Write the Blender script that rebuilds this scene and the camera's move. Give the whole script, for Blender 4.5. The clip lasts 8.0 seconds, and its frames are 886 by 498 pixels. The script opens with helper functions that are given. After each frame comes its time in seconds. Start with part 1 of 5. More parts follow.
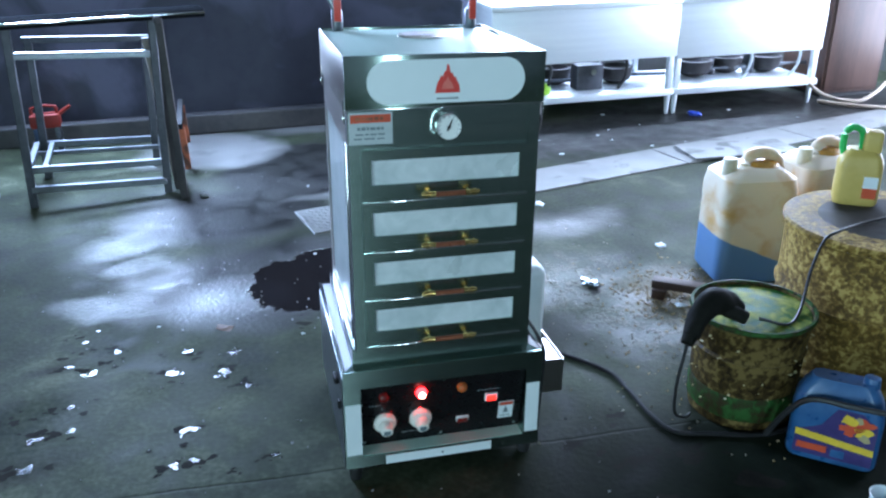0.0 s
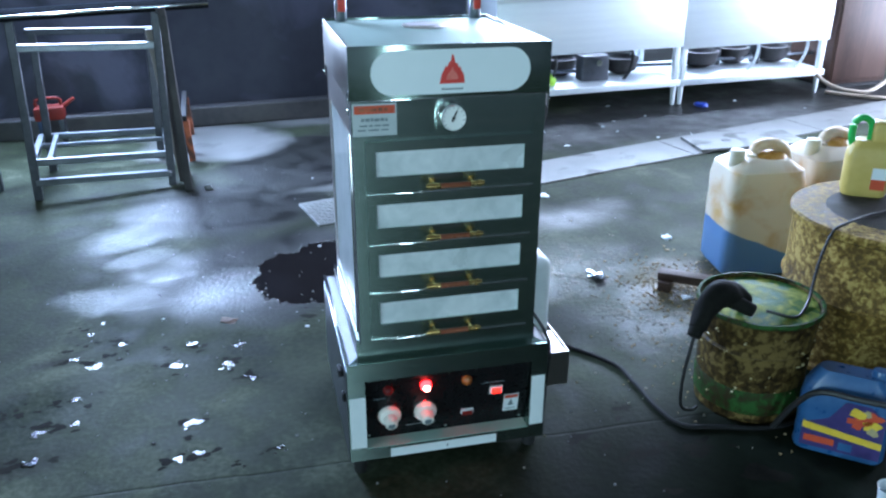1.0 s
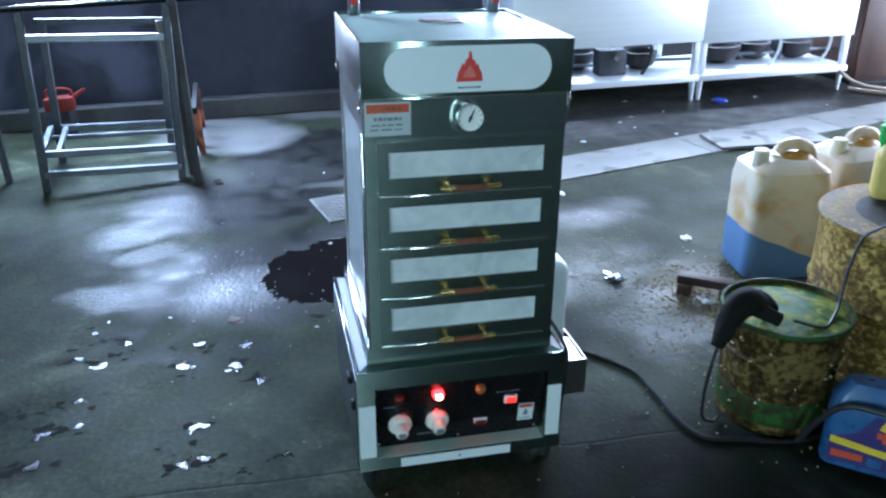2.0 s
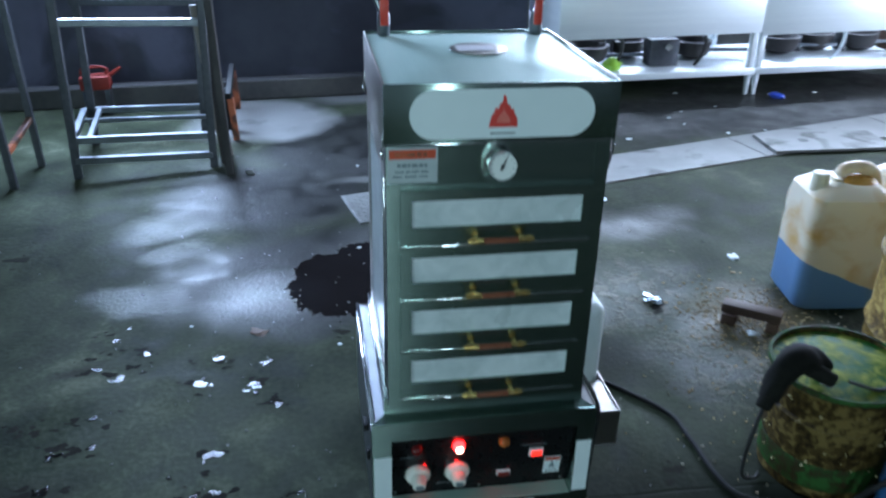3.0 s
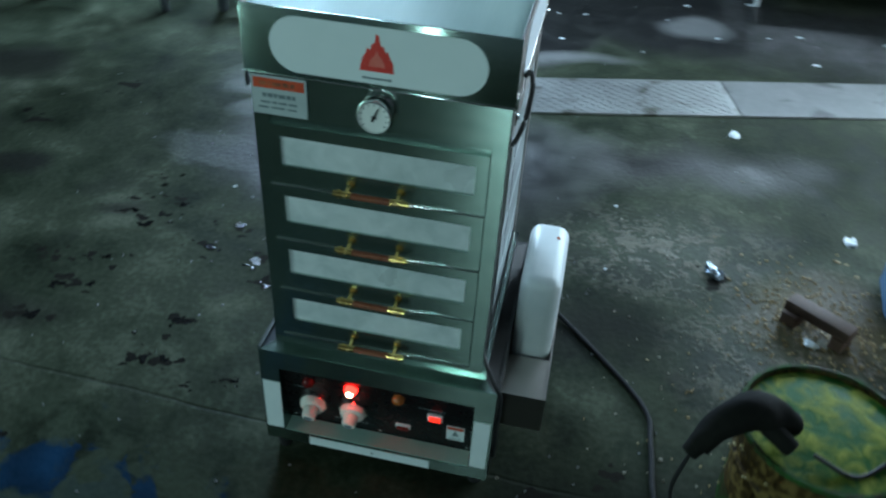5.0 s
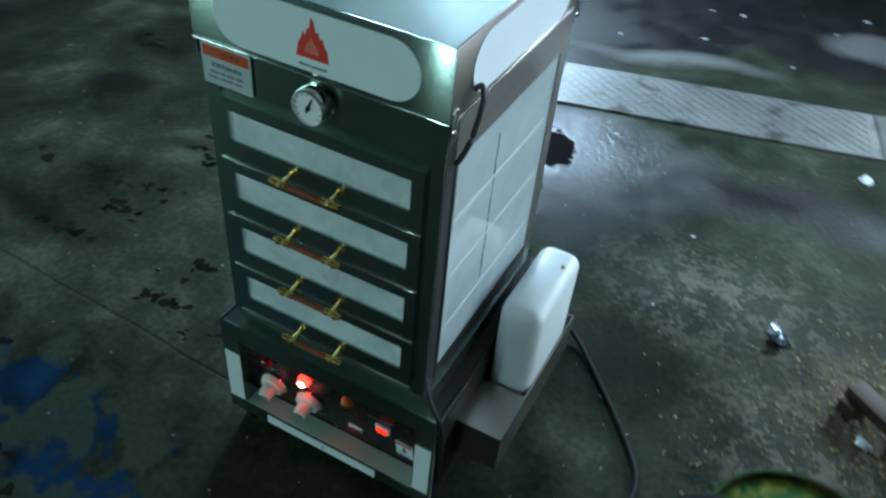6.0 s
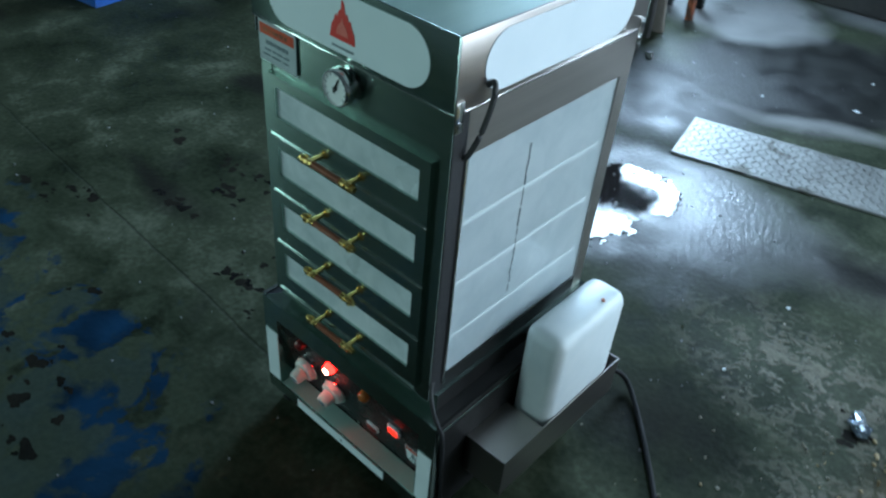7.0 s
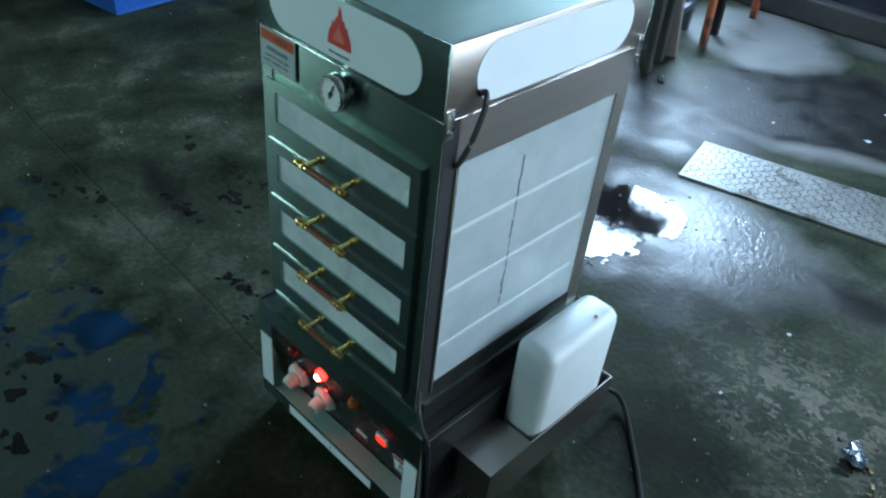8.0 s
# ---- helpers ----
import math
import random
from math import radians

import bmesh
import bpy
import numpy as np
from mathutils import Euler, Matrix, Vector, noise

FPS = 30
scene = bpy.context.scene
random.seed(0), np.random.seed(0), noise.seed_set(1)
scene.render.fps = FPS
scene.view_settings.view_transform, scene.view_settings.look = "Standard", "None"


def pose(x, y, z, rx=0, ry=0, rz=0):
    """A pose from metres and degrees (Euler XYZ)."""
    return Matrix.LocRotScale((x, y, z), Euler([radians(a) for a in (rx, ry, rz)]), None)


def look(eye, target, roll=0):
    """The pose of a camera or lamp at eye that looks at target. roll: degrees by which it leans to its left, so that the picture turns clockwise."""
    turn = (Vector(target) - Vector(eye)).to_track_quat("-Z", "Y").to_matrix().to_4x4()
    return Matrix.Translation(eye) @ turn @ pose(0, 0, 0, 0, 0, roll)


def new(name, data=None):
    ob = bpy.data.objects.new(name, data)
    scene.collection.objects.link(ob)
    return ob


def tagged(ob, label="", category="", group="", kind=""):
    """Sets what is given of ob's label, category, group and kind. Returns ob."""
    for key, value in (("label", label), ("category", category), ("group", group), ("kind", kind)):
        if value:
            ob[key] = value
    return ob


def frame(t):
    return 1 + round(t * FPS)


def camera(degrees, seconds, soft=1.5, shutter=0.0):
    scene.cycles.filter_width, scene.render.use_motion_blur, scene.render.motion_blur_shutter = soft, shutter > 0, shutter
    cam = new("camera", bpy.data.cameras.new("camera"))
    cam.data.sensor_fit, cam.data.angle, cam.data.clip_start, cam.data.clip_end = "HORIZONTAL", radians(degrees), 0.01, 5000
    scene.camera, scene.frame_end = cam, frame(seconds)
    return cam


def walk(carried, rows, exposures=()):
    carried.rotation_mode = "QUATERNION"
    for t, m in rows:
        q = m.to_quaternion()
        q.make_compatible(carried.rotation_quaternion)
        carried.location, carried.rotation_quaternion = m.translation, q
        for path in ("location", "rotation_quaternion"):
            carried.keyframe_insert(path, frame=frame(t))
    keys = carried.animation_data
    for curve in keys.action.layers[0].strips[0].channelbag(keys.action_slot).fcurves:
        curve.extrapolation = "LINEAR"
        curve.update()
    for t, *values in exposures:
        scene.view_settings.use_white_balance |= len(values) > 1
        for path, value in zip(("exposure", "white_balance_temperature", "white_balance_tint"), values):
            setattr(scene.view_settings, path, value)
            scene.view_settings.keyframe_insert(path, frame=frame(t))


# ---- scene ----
cam = camera(58.2, 8.0, soft=2.3, shutter=0.9)
PATH = [
    (0, (-0.391, -1.562, 1.281), (0.036, 0.225, 0.491), -1.1),
    (0.5, (-0.387, -1.56, 1.282), (0.032, 0.224, 0.482), -1.2),
    (1, (-0.388, -1.551, 1.276), (0.025, 0.232, 0.468), -1.3),
    (1.5, (-0.384, -1.53, 1.269), (0.018, 0.252, 0.454), -1.4),
    (3, (-0.314, -1.302, 1.375), (-0.037, 0.459, 0.468), -0.3),
    (3.5, (-0.231, -1.212, 1.553), (-0.048, 0.504, 0.542), -0.3),
    (4, (-0.095, -1.15, 1.511), (0.002, 0.478, 0.352), 1.0),
    (5.5, (0.476, -0.927, 1.44), (-0.027, 0.545, 0.183), 2.5),
    (6, (0.59, -0.778, 1.443), (-0.075, 0.582, 0.137), 3.4),
    (6.5, (0.725, -0.728, 1.413), (-0.176, 0.54, 0.155), 2.6),
    (7, (0.797, -0.689, 1.388), (-0.233, 0.511, 0.164), 3.3),
    (7.5, (0.822, -0.683, 1.38), (-0.244, 0.519, 0.189), 4.9),
    (8, (0.835, -0.673, 1.38), (-0.244, 0.521, 0.193), 4.5),
]
EXPOSURES = [(0, 0.58, 5350, 17), (1.5, 0.5, 5350, 17), (3.5, -0.1, 5500, 12), (4, -0.2, 5450, 8), (5.5, -0.28, 5700, -1), (8, -0.2, 5550, 3)]
walk(cam, [(t, look(eye, target, roll)) for t, eye, target, roll in PATH], EXPOSURES)
# ---- world and light ----
world = bpy.data.worlds.new("daylight")
scene.world = world
world.use_nodes = True
wn = world.node_tree.nodes
sky = wn.new("ShaderNodeTexSky")
sky.sky_type, sky.sun_disc = "NISHITA", False
sky.sun_elevation, sky.sun_rotation = radians(40), radians(60)
wn["Background"].inputs["Strength"].default_value = 0.12
world.node_tree.links.new(sky.outputs["Color"], wn["Background"].inputs["Color"])


def area_lamp(name, at, aim, w, h, watts, colour):
    lamp = bpy.data.lights.new(name, "AREA")
    lamp.shape, lamp.size, lamp.size_y, lamp.energy, lamp.color = "RECTANGLE", w, h, watts, colour
    ob = new(name, lamp)
    ob.matrix_world = look(at, aim)
    return ob


BACK_Y, RIGHT_X, LEFT_X, FRONT_Y, ROOF_Z = 3.62, 4.6, -5.2, -5.0, 3.3
RECESS_Y = 4.3
area_lamp("back_window_daylight", (-1.35, BACK_Y + 0.02, 1.56), (-1.2, 0, 1.0), 0.82, 1.2, 228, (0.66, 0.82, 1.0))
area_lamp("counter_window_daylight", (2.8, RECESS_Y + 0.02, 1.7), (2.2, 0, 0.9), 3.0, 1.5, 300, (0.78, 0.9, 1.0))
area_lamp("right_door_daylight", (RIGHT_X - 0.02, 1.9, 1.25), (0, 1.9, 0.9), 2.6, 2.3, 172, (0.86, 0.93, 1.0))
area_lamp("left_door_daylight", (LEFT_X + 0.02, -3.7, 1.3), (0, -2.0, 1.0), 1.9, 2.2, 118, (0.74, 1.0, 0.88))
area_lamp("front_gap_daylight", (-0.2, FRONT_Y + 0.02, 1.2), (-0.2, 0, 1.0), 0.26, 2.2, 44, (0.76, 1.0, 0.92))


# ---- materials ----
def mat(name):
    m = bpy.data.materials.new(name)
    m.use_nodes = True
    return m, m.node_tree.nodes, m.node_tree.links, m.node_tree.nodes["Principled BSDF"]


def noise_node(n, l, scale, detail=6, vec=None, distort=0.0):
    k = n.new("ShaderNodeTexNoise")
    k.inputs["Scale"].default_value, k.inputs["Detail"].default_value, k.inputs["Distortion"].default_value = scale, detail, distort
    if vec is not None:
        l.new(vec, k.inputs["Vector"])
    return k.outputs["Fac"]


def ramp(n, l, fac, stops):
    r = n.new("ShaderNodeValToRGB")
    while len(r.color_ramp.elements) < len(stops):
        r.color_ramp.elements.new(0.5)
    for e, (p, c) in zip(r.color_ramp.elements, stops):
        e.position, e.color = p, (*c, 1) if len(c) == 3 else c
    l.new(fac, r.inputs["Fac"])
    return r.outputs["Color"]


def brushed(m, amount, turn=0.0):
    n, l = m.node_tree.nodes, m.node_tree.links
    t = n.new("ShaderNodeCombineXYZ")
    t.inputs["Z"].default_value = 1.0
    p = n["Principled BSDF"]
    p.inputs["Anisotropic"].default_value, p.inputs["Anisotropic Rotation"].default_value = amount, turn
    l.new(t.outputs["Vector"], p.inputs["Tangent"])
    return m


def grey(v):
    return (v, v, v)


def math_node(n, l, op, a, b=None, clamp=False):
    k = n.new("ShaderNodeMath")
    k.operation, k.use_clamp = op, clamp
    for i, v in enumerate((a, b)):
        if v is None:
            continue
        if isinstance(v, (int, float)):
            k.inputs[i].default_value = v
        else:
            l.new(v, k.inputs[i])
    return k.outputs[0]


def mix(n, l, fac, a, b):
    k = n.new("ShaderNodeMix")
    k.data_type = "RGBA"
    for i, v in ((0, fac), (6, a), (7, b)):
        if isinstance(v, (int, float)):
            k.inputs[i].default_value = v
        elif isinstance(v, tuple):
            k.inputs[i].default_value = (*v, 1)
        else:
            l.new(v, k.inputs[i])
    return k.outputs[2]


def bump(n, l, p, height, strength, distance):
    b = n.new("ShaderNodeBump")
    b.inputs["Strength"].default_value, b.inputs["Distance"].default_value = strength, distance
    l.new(height, b.inputs["Height"])
    l.new(b.outputs["Normal"], p.inputs["Normal"])


def coords(n, l, scale=(1, 1, 1), world_space=True):
    if world_space:
        src = n.new("ShaderNodeNewGeometry").outputs["Position"]
    else:
        src = n.new("ShaderNodeTexCoord").outputs["Object"]
    m = n.new("ShaderNodeMapping")
    m.inputs["Scale"].default_value = scale
    l.new(src, m.inputs["Vector"])
    return m.outputs["Vector"]


def surface(name, c1, c2, rough=(0.4, 0.6), metal=0.0, scale=12, stretch=(1, 1, 1), bumps=0.1, dist=0.002, stain=None, stain_amount=0.45, spec=0.5):
    """Two-tone grain at two scales, uneven gloss, fine relief and optional stains."""
    m, n, l, p = mat(name)
    v = coords(n, l, stretch, False)
    big, fine = noise_node(n, l, scale * 0.25, 4, v), noise_node(n, l, scale * 4, 8, v)
    both = math_node(n, l, "ADD", math_node(n, l, "MULTIPLY", big, 0.65), math_node(n, l, "MULTIPLY", fine, 0.35))
    col = ramp(n, l, both, [(0.36, c1), (0.64, c2)])
    if stain:
        mask = ramp(n, l, noise_node(n, l, scale * 0.6, 8, v, 0.6), [(stain_amount, grey(0)), (stain_amount + 0.1, grey(1))])
        col = mix(n, l, mask, col, stain)
    l.new(col, p.inputs["Base Color"])
    l.new(ramp(n, l, fine, [(0.3, grey(rough[0])), (0.7, grey(rough[1]))]), p.inputs["Roughness"])
    p.inputs["Metallic"].default_value = metal
    p.inputs["Specular IOR Level"].default_value = spec
    if bumps:
        bump(n, l, p, both, bumps, dist)
    return m


STEEL = brushed(surface("brushed_steel", (0.32, 0.42, 0.38), (0.42, 0.52, 0.47), (0.20, 0.24), 1.0, 6, (1, 1, 30), 0.006, 0.0003), 0.97)
STEEL_SIDE = surface("side_steel", (0.46, 0.425, 0.40), (0.53, 0.49, 0.46), (0.28, 0.33), 1.0, 3, (1, 1, 40), 0.012, 0.0004)
# pale green: light reflected by upward steel faces, put into the colour
STEEL_LIT = surface("lit_steel", (0.46, 0.64, 0.57), (0.53, 0.70, 0.63), (0.42, 0.52), 0.15, 5, (20, 1, 1), 0.04, 0.0006)
STEEL_OLD = surface("worn_steel", (0.16, 0.17, 0.19), (0.26, 0.28, 0.31), (0.28, 0.4), 1.0, 5, (1, 1, 1), 0.05, 0.001)
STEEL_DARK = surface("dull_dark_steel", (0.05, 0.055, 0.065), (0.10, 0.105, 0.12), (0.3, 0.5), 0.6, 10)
# near-black copy of the steel: the right side's shade is in the colour
STEEL_SHADED = surface("shaded_side_steel", (0.012, 0.012, 0.012), (0.03, 0.029, 0.028), (0.4, 0.55), 0.3, 8, spec=0.3)
CHROME = surface("chrome", (0.72, 0.72, 0.72), (0.8, 0.8, 0.8), (0.08, 0.15), 1.0, 8, bumps=0)
BRASS = surface("polished_brass", (0.75, 0.52, 0.16), (0.85, 0.62, 0.24), (0.14, 0.25), 1.0, 20, bumps=0)
WOOD_GRIP = surface("varnished_wood_grip", (0.16, 0.045, 0.018), (0.24, 0.075, 0.03), (0.25, 0.35), 0, 25, (6, 1, 1))
MATT_BLACK = surface("matt_black_plastic", (0.006, 0.006, 0.007), (0.011, 0.011, 0.012), (0.6, 0.75), 0, 20, spec=0.25)
BLACK = surface("black_plastic", (0.008, 0.008, 0.009), (0.014, 0.014, 0.015), (0.3, 0.45), 0, 20, bumps=0.05)
PANEL_BLACK = surface("black_acrylic_panel", (0.005, 0.005, 0.006), (0.009, 0.009, 0.010), (0.24, 0.34), 0, 20, bumps=0, spec=0.25)
RUBBER = surface("black_rubber", (0.012, 0.012, 0.013), (0.022, 0.022, 0.024), (0.45, 0.6), 0, 30)
WHITE_FILM = surface("white_protective_film", (0.66, 0.72, 0.75), (0.74, 0.79, 0.81), (0.35, 0.5), 0, 10, bumps=0.06, dist=0.001)
WHITE_SIGN = surface("white_enamel_sign", (0.70, 0.77, 0.80), (0.76, 0.82, 0.85), (0.3, 0.4), 0, 5, bumps=0)
KNOB_WHITE = surface("cream_plastic", (0.72, 0.70, 0.65), (0.8, 0.78, 0.73), (0.3, 0.4), 0, 20, bumps=0)
RED_PRINT = surface("red_print", (0.55, 0.03, 0.02), (0.66, 0.05, 0.035), (0.4, 0.5), 0, 30, bumps=0)
ORANGE_PRINT = surface("orange_red_print", (0.45, 0.05, 0.015), (0.55, 0.08, 0.02), (0.4, 0.5), 0, 30, bumps=0)
GREY_PRINT = surface("grey_print", (0.12, 0.16, 0.18), (0.18, 0.22, 0.24), (0.4, 0.5), 0, 30, bumps=0)
RED_PAINT = surface("red_enamel", (0.5, 0.035, 0.015), (0.62, 0.06, 0.03), (0.3, 0.45), 0, 20)
GAUGE_FACE = surface("gauge_face", (0.74, 0.76, 0.75), (0.8, 0.82, 0.81), (0.3, 0.4), 0, 10, bumps=0)
TANK_WHITE = surface("milky_polyethylene", (0.60, 0.66, 0.67), (0.72, 0.755, 0.755), (0.35, 0.5), 0, 6, bumps=0.05)
RUST = surface("rusty_orange_steel", (0.28, 0.07, 0.025), (0.45, 0.13, 0.05), (0.5, 0.7), 0, 15, stain=(0.09, 0.035, 0.02))
WALL_DARK = surface("sooty_painted_wall", (0.055, 0.058, 0.095), (0.095, 0.096, 0.15), (0.45, 0.7), 0, 3, bumps=0.2, dist=0.004, stain=(0.032, 0.034, 0.055))
WALL_GREY = surface("grimy_plaster", (0.10, 0.105, 0.10), (0.17, 0.175, 0.165), (0.6, 0.8), 0, 3, bumps=0.2, dist=0.004, stain=(0.1, 0.1, 0.1))
ROOF_MAT = surface("grey_roof_sheet", (0.06, 0.07, 0.068), (0.11, 0.12, 0.115), (0.5, 0.7), 0.3, 3)
CONCRETE_KERB = surface("worn_concrete_kerb", (0.16, 0.16, 0.17), (0.26, 0.26, 0.27), (0.5, 0.8), 0, 8, bumps=0.4, dist=0.006)

KERB_SOOTY = surface("sooty_concrete_kerb", (0.05, 0.05, 0.055), (0.11, 0.105, 0.105), (0.5, 0.8), 0, 8, bumps=0.4, dist=0.006)


def lit(name, colour, strength, base):
    m, n, l, p = mat(name)
    p.inputs["Base Color"].default_value = (*base, 1)
    p.inputs["Emission Color"].default_value = (*colour, 1)
    p.inputs["Emission Strength"].default_value = strength
    p.inputs["Roughness"].default_value = 0.2
    return m


LAMP_RED = lit("glowing_red_lens", (1.0, 0.006, 0.003), 24, (0.5, 0.02, 0.02))
LAMP_CORE = lit("white_hot_lamp_core", (1.0, 0.36, 0.22), 30, (0.8, 0.5, 0.5))
LAMP_OFF = lit("amber_lens", (1.0, 0.25, 0.02), 0.0, (0.34, 0.10, 0.02))
SWITCH_LIT = lit("glowing_red_rocker", (1.0, 0.03, 0.012), 1.8, (0.5, 0.03, 0.02))


def frosted(name, c1, c2, rough, trans):
    m, n, l, p = mat(name)
    v = coords(n, l, (1, 1, 1), False)
    steam = math_node(n, l, "ADD", math_node(n, l, "MULTIPLY", noise_node(n, l, 9, 3, v, 0.8), 0.6), math_node(n, l, "MULTIPLY", noise_node(n, l, 26, 5, v, 0.8), 0.4))
    col = ramp(n, l, steam, [(0.36, c1), (0.62, c2)])
    l.new(col, p.inputs["Base Color"])
    l.new(ramp(n, l, noise_node(n, l, 12, 5, v), [(0.3, grey(rough)), (0.7, grey(rough + 0.15))]), p.inputs["Roughness"])
    p.inputs["Transmission Weight"].default_value = trans
    p.inputs["IOR"].default_value = 1.45
    return m


GLASS_FRONT = frosted("steamed_front_glass", (0.54, 0.61, 0.63), (0.78, 0.83, 0.86), 0.25, 0.12)
GLASS_SIDE = frosted("steamed_side_glass", (0.52, 0.60, 0.62), (0.64, 0.71, 0.725), 0.34, 0.40)
for pane_mat in (GLASS_SIDE, GLASS_FRONT):
    pane_shader = pane_mat.node_tree.nodes["Principled BSDF"]
    pane_shader.inputs["Coat Weight"].default_value, pane_shader.inputs["Coat Roughness"].default_value = 0.55, 0.07


def blob(n, l, v, x, y, rx, ry, turn=0.0, soft=0.35):
    """1 inside an ellipse on the ground, 0 outside, soft at the edge."""
    m = n.new("ShaderNodeMapping")
    m.vector_type = "TEXTURE"
    m.inputs["Location"].default_value = (x, y, 0)
    m.inputs["Rotation"].default_value = (0, 0, radians(turn))
    m.inputs["Scale"].default_value = (rx, ry, 1)
    l.new(v, m.inputs["Vector"])
    k = n.new("ShaderNodeVectorMath")
    k.operation = "LENGTH"
    l.new(m.outputs["Vector"], k.inputs[0])
    return math_node(n, l, "DIVIDE", math_node(n, l, "SUBTRACT", 1.0, k.outputs["Value"]), soft, True)


def floor_material():
    m, n, l, p = mat("dirty_wet_concrete")
    pos = n.new("ShaderNodeNewGeometry").outputs["Position"]
    flat = n.new("ShaderNodeVectorMath")
    flat.operation = "MULTIPLY"
    flat.inputs[1].default_value = (1, 1, 0)
    l.new(pos, flat.inputs[0])
    base = flat.outputs["Vector"]
    # uneven outlines: the plan is warped by noise
    wn_ = n.new("ShaderNodeTexNoise")
    wn_.inputs["Scale"].default_value, wn_.inputs["Detail"].default_value = 2.6, 7
    l.new(base, wn_.inputs["Vector"])
    sub = n.new("ShaderNodeVectorMath")
    sub.operation = "SUBTRACT"
    sub.inputs[1].default_value = (0.5, 0.5, 0.5)
    l.new(wn_.outputs["Color"], sub.inputs[0])
    sc = n.new("ShaderNodeVectorMath")
    sc.operation = "SCALE"
    sc.inputs["Scale"].default_value = 0.28
    l.new(sub.outputs["Vector"], sc.inputs[0])
    add = n.new("ShaderNodeVectorMath")
    l.new(base, add.inputs[0])
    l.new(sc.outputs["Vector"], add.inputs[1])
    warped = add.outputs["Vector"]

    # finer wobble for the small stains
    wn_s = n.new("ShaderNodeTexNoise")
    wn_s.inputs["Scale"].default_value, wn_s.inputs["Detail"].default_value = 17, 6
    l.new(base, wn_s.inputs["Vector"])
    mad = n.new("ShaderNodeVectorMath")
    mad.operation = "MULTIPLY_ADD"
    mad.inputs[1].default_value = (0.075, 0.075, 0)
    l.new(wn_s.outputs["Color"], mad.inputs[0])
    off = n.new("ShaderNodeVectorMath")
    off.operation = "SUBTRACT"
    off.inputs[1].default_value = (0.0375, 0.0375, 0)
    l.new(base, off.inputs[0])
    l.new(off.outputs["Vector"], mad.inputs[2])
    ragged = mad.outputs["Vector"]

    def union(blobs, vec=None):
        out = None
        for b in blobs:
            k = blob(n, l, warped if vec is None else vec, *b)
            out = k if out is None else math_node(n, l, "MAXIMUM", out, k)
        return out

    big = noise_node(n, l, 2.3, 7, base, 0.5)
    mid = noise_node(n, l, 8, 12, base, 0.5)
    fine = noise_node(n, l, 60, 6, base)
    tone = math_node(n, l, "ADD", math_node(n, l, "MULTIPLY", big, 0.5), math_node(n, l, "ADD", math_node(n, l, "MULTIPLY", mid, 0.32), math_node(n, l, "MULTIPLY", fine, 0.18)))
    dry = ramp(n, l, tone, [(0.38, (0.011, 0.015, 0.0085)), (0.46, (0.027, 0.034, 0.020)), (0.54, (0.047, 0.056, 0.035)), (0.63, (0.102, 0.114, 0.079))])
    # damp ground behind the cabinet and along the drain
    damp = union([(-0.3, 1.25, 0.75, 0.45), (-0.12, 2.62, 0.55, 0.55, 0, 0.18), (-0.55, 2.0, 0.55, 0.4), (0.6, 1.45, 0.7, 0.2, 10, 0.8), (2.6, 2.95, 2.4, 0.62, 8), (0.6, 2.9, 0.9, 0.6)])
    # still water: a ragged edge with small islands
    shore = math_node(n, l, "ADD", math_node(n, l, "MULTIPLY", noise_node(n, l, 21, 9, base, 0.6), 0.9), math_node(n, l, "MULTIPLY", noise_node(n, l, 75, 4, base, 0.4), 0.5))
    inner = union([(-0.26, 1.15, 0.27, 0.28, 0, 0.6), (-0.15, 1.35, 0.2, 0.16, -20, 0.6), (-0.32, 1.27, 0.17, 0.17, 0, 0.6)], ragged)
    pool = ramp(n, l, math_node(n, l, "SUBTRACT", math_node(n, l, "ADD", math_node(n, l, "MULTIPLY", inner, 1.3), 0.27), shore), [(0.02, grey(0)), (0.09, grey(1))])
    wet_sheen = union([(-0.86, 1.19, 0.42, 0.14, 6, 0.5), (-0.60, 1.08, 0.3, 0.14, -32, 0.5), (-0.95, 1.75, 0.30, 0.18, 18, 0.6), (-0.78, 2.05, 0.2, 0.5, 0, 0.9), (-0.9, 1.5, 0.2, 0.12, 30, 0.6), (0.14, 1.46, 0.50, 0.28, 6, 0.6), (-0.55, 1.14, 0.30, 0.24, 0, 0.3), (-0.5, 2.42, 0.55, 0.34, 0, 0.7), (-0.2, 2.35, 0.45, 0.22, 20, 0.7)])
    wet_sheen = ramp(n, l, math_node(n, l, "ADD", wet_sheen, math_node(n, l, "MULTIPLY", math_node(n, l, "SUBTRACT", mid, 0.5), 1.1)), [(0.22, grey(0)), (0.8, grey(1))])
    # the wettest film, round the still water
    slick = union([(-0.52, 1.14, 0.24, 0.18, -12, 0.9), (0.08, 1.42, 0.46, 0.27, -10, 0.7)])
    # stains; the wide ellipse at front right also holds painted shade
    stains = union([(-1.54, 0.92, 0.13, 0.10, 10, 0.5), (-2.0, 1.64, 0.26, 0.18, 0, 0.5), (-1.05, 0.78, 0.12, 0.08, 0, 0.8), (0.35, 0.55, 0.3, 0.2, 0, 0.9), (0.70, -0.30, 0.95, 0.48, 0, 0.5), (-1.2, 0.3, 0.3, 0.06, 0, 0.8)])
    # the cabinet's shadow on the floor before it, as dark ellipses
    front_shade = union([(0.62, -0.38, 0.85, 0.55, 0, 0.55), (0.15, -0.5, 0.6, 0.45, 0, 0.6), (1.1, -0.1, 0.6, 0.5, 0, 0.6)])
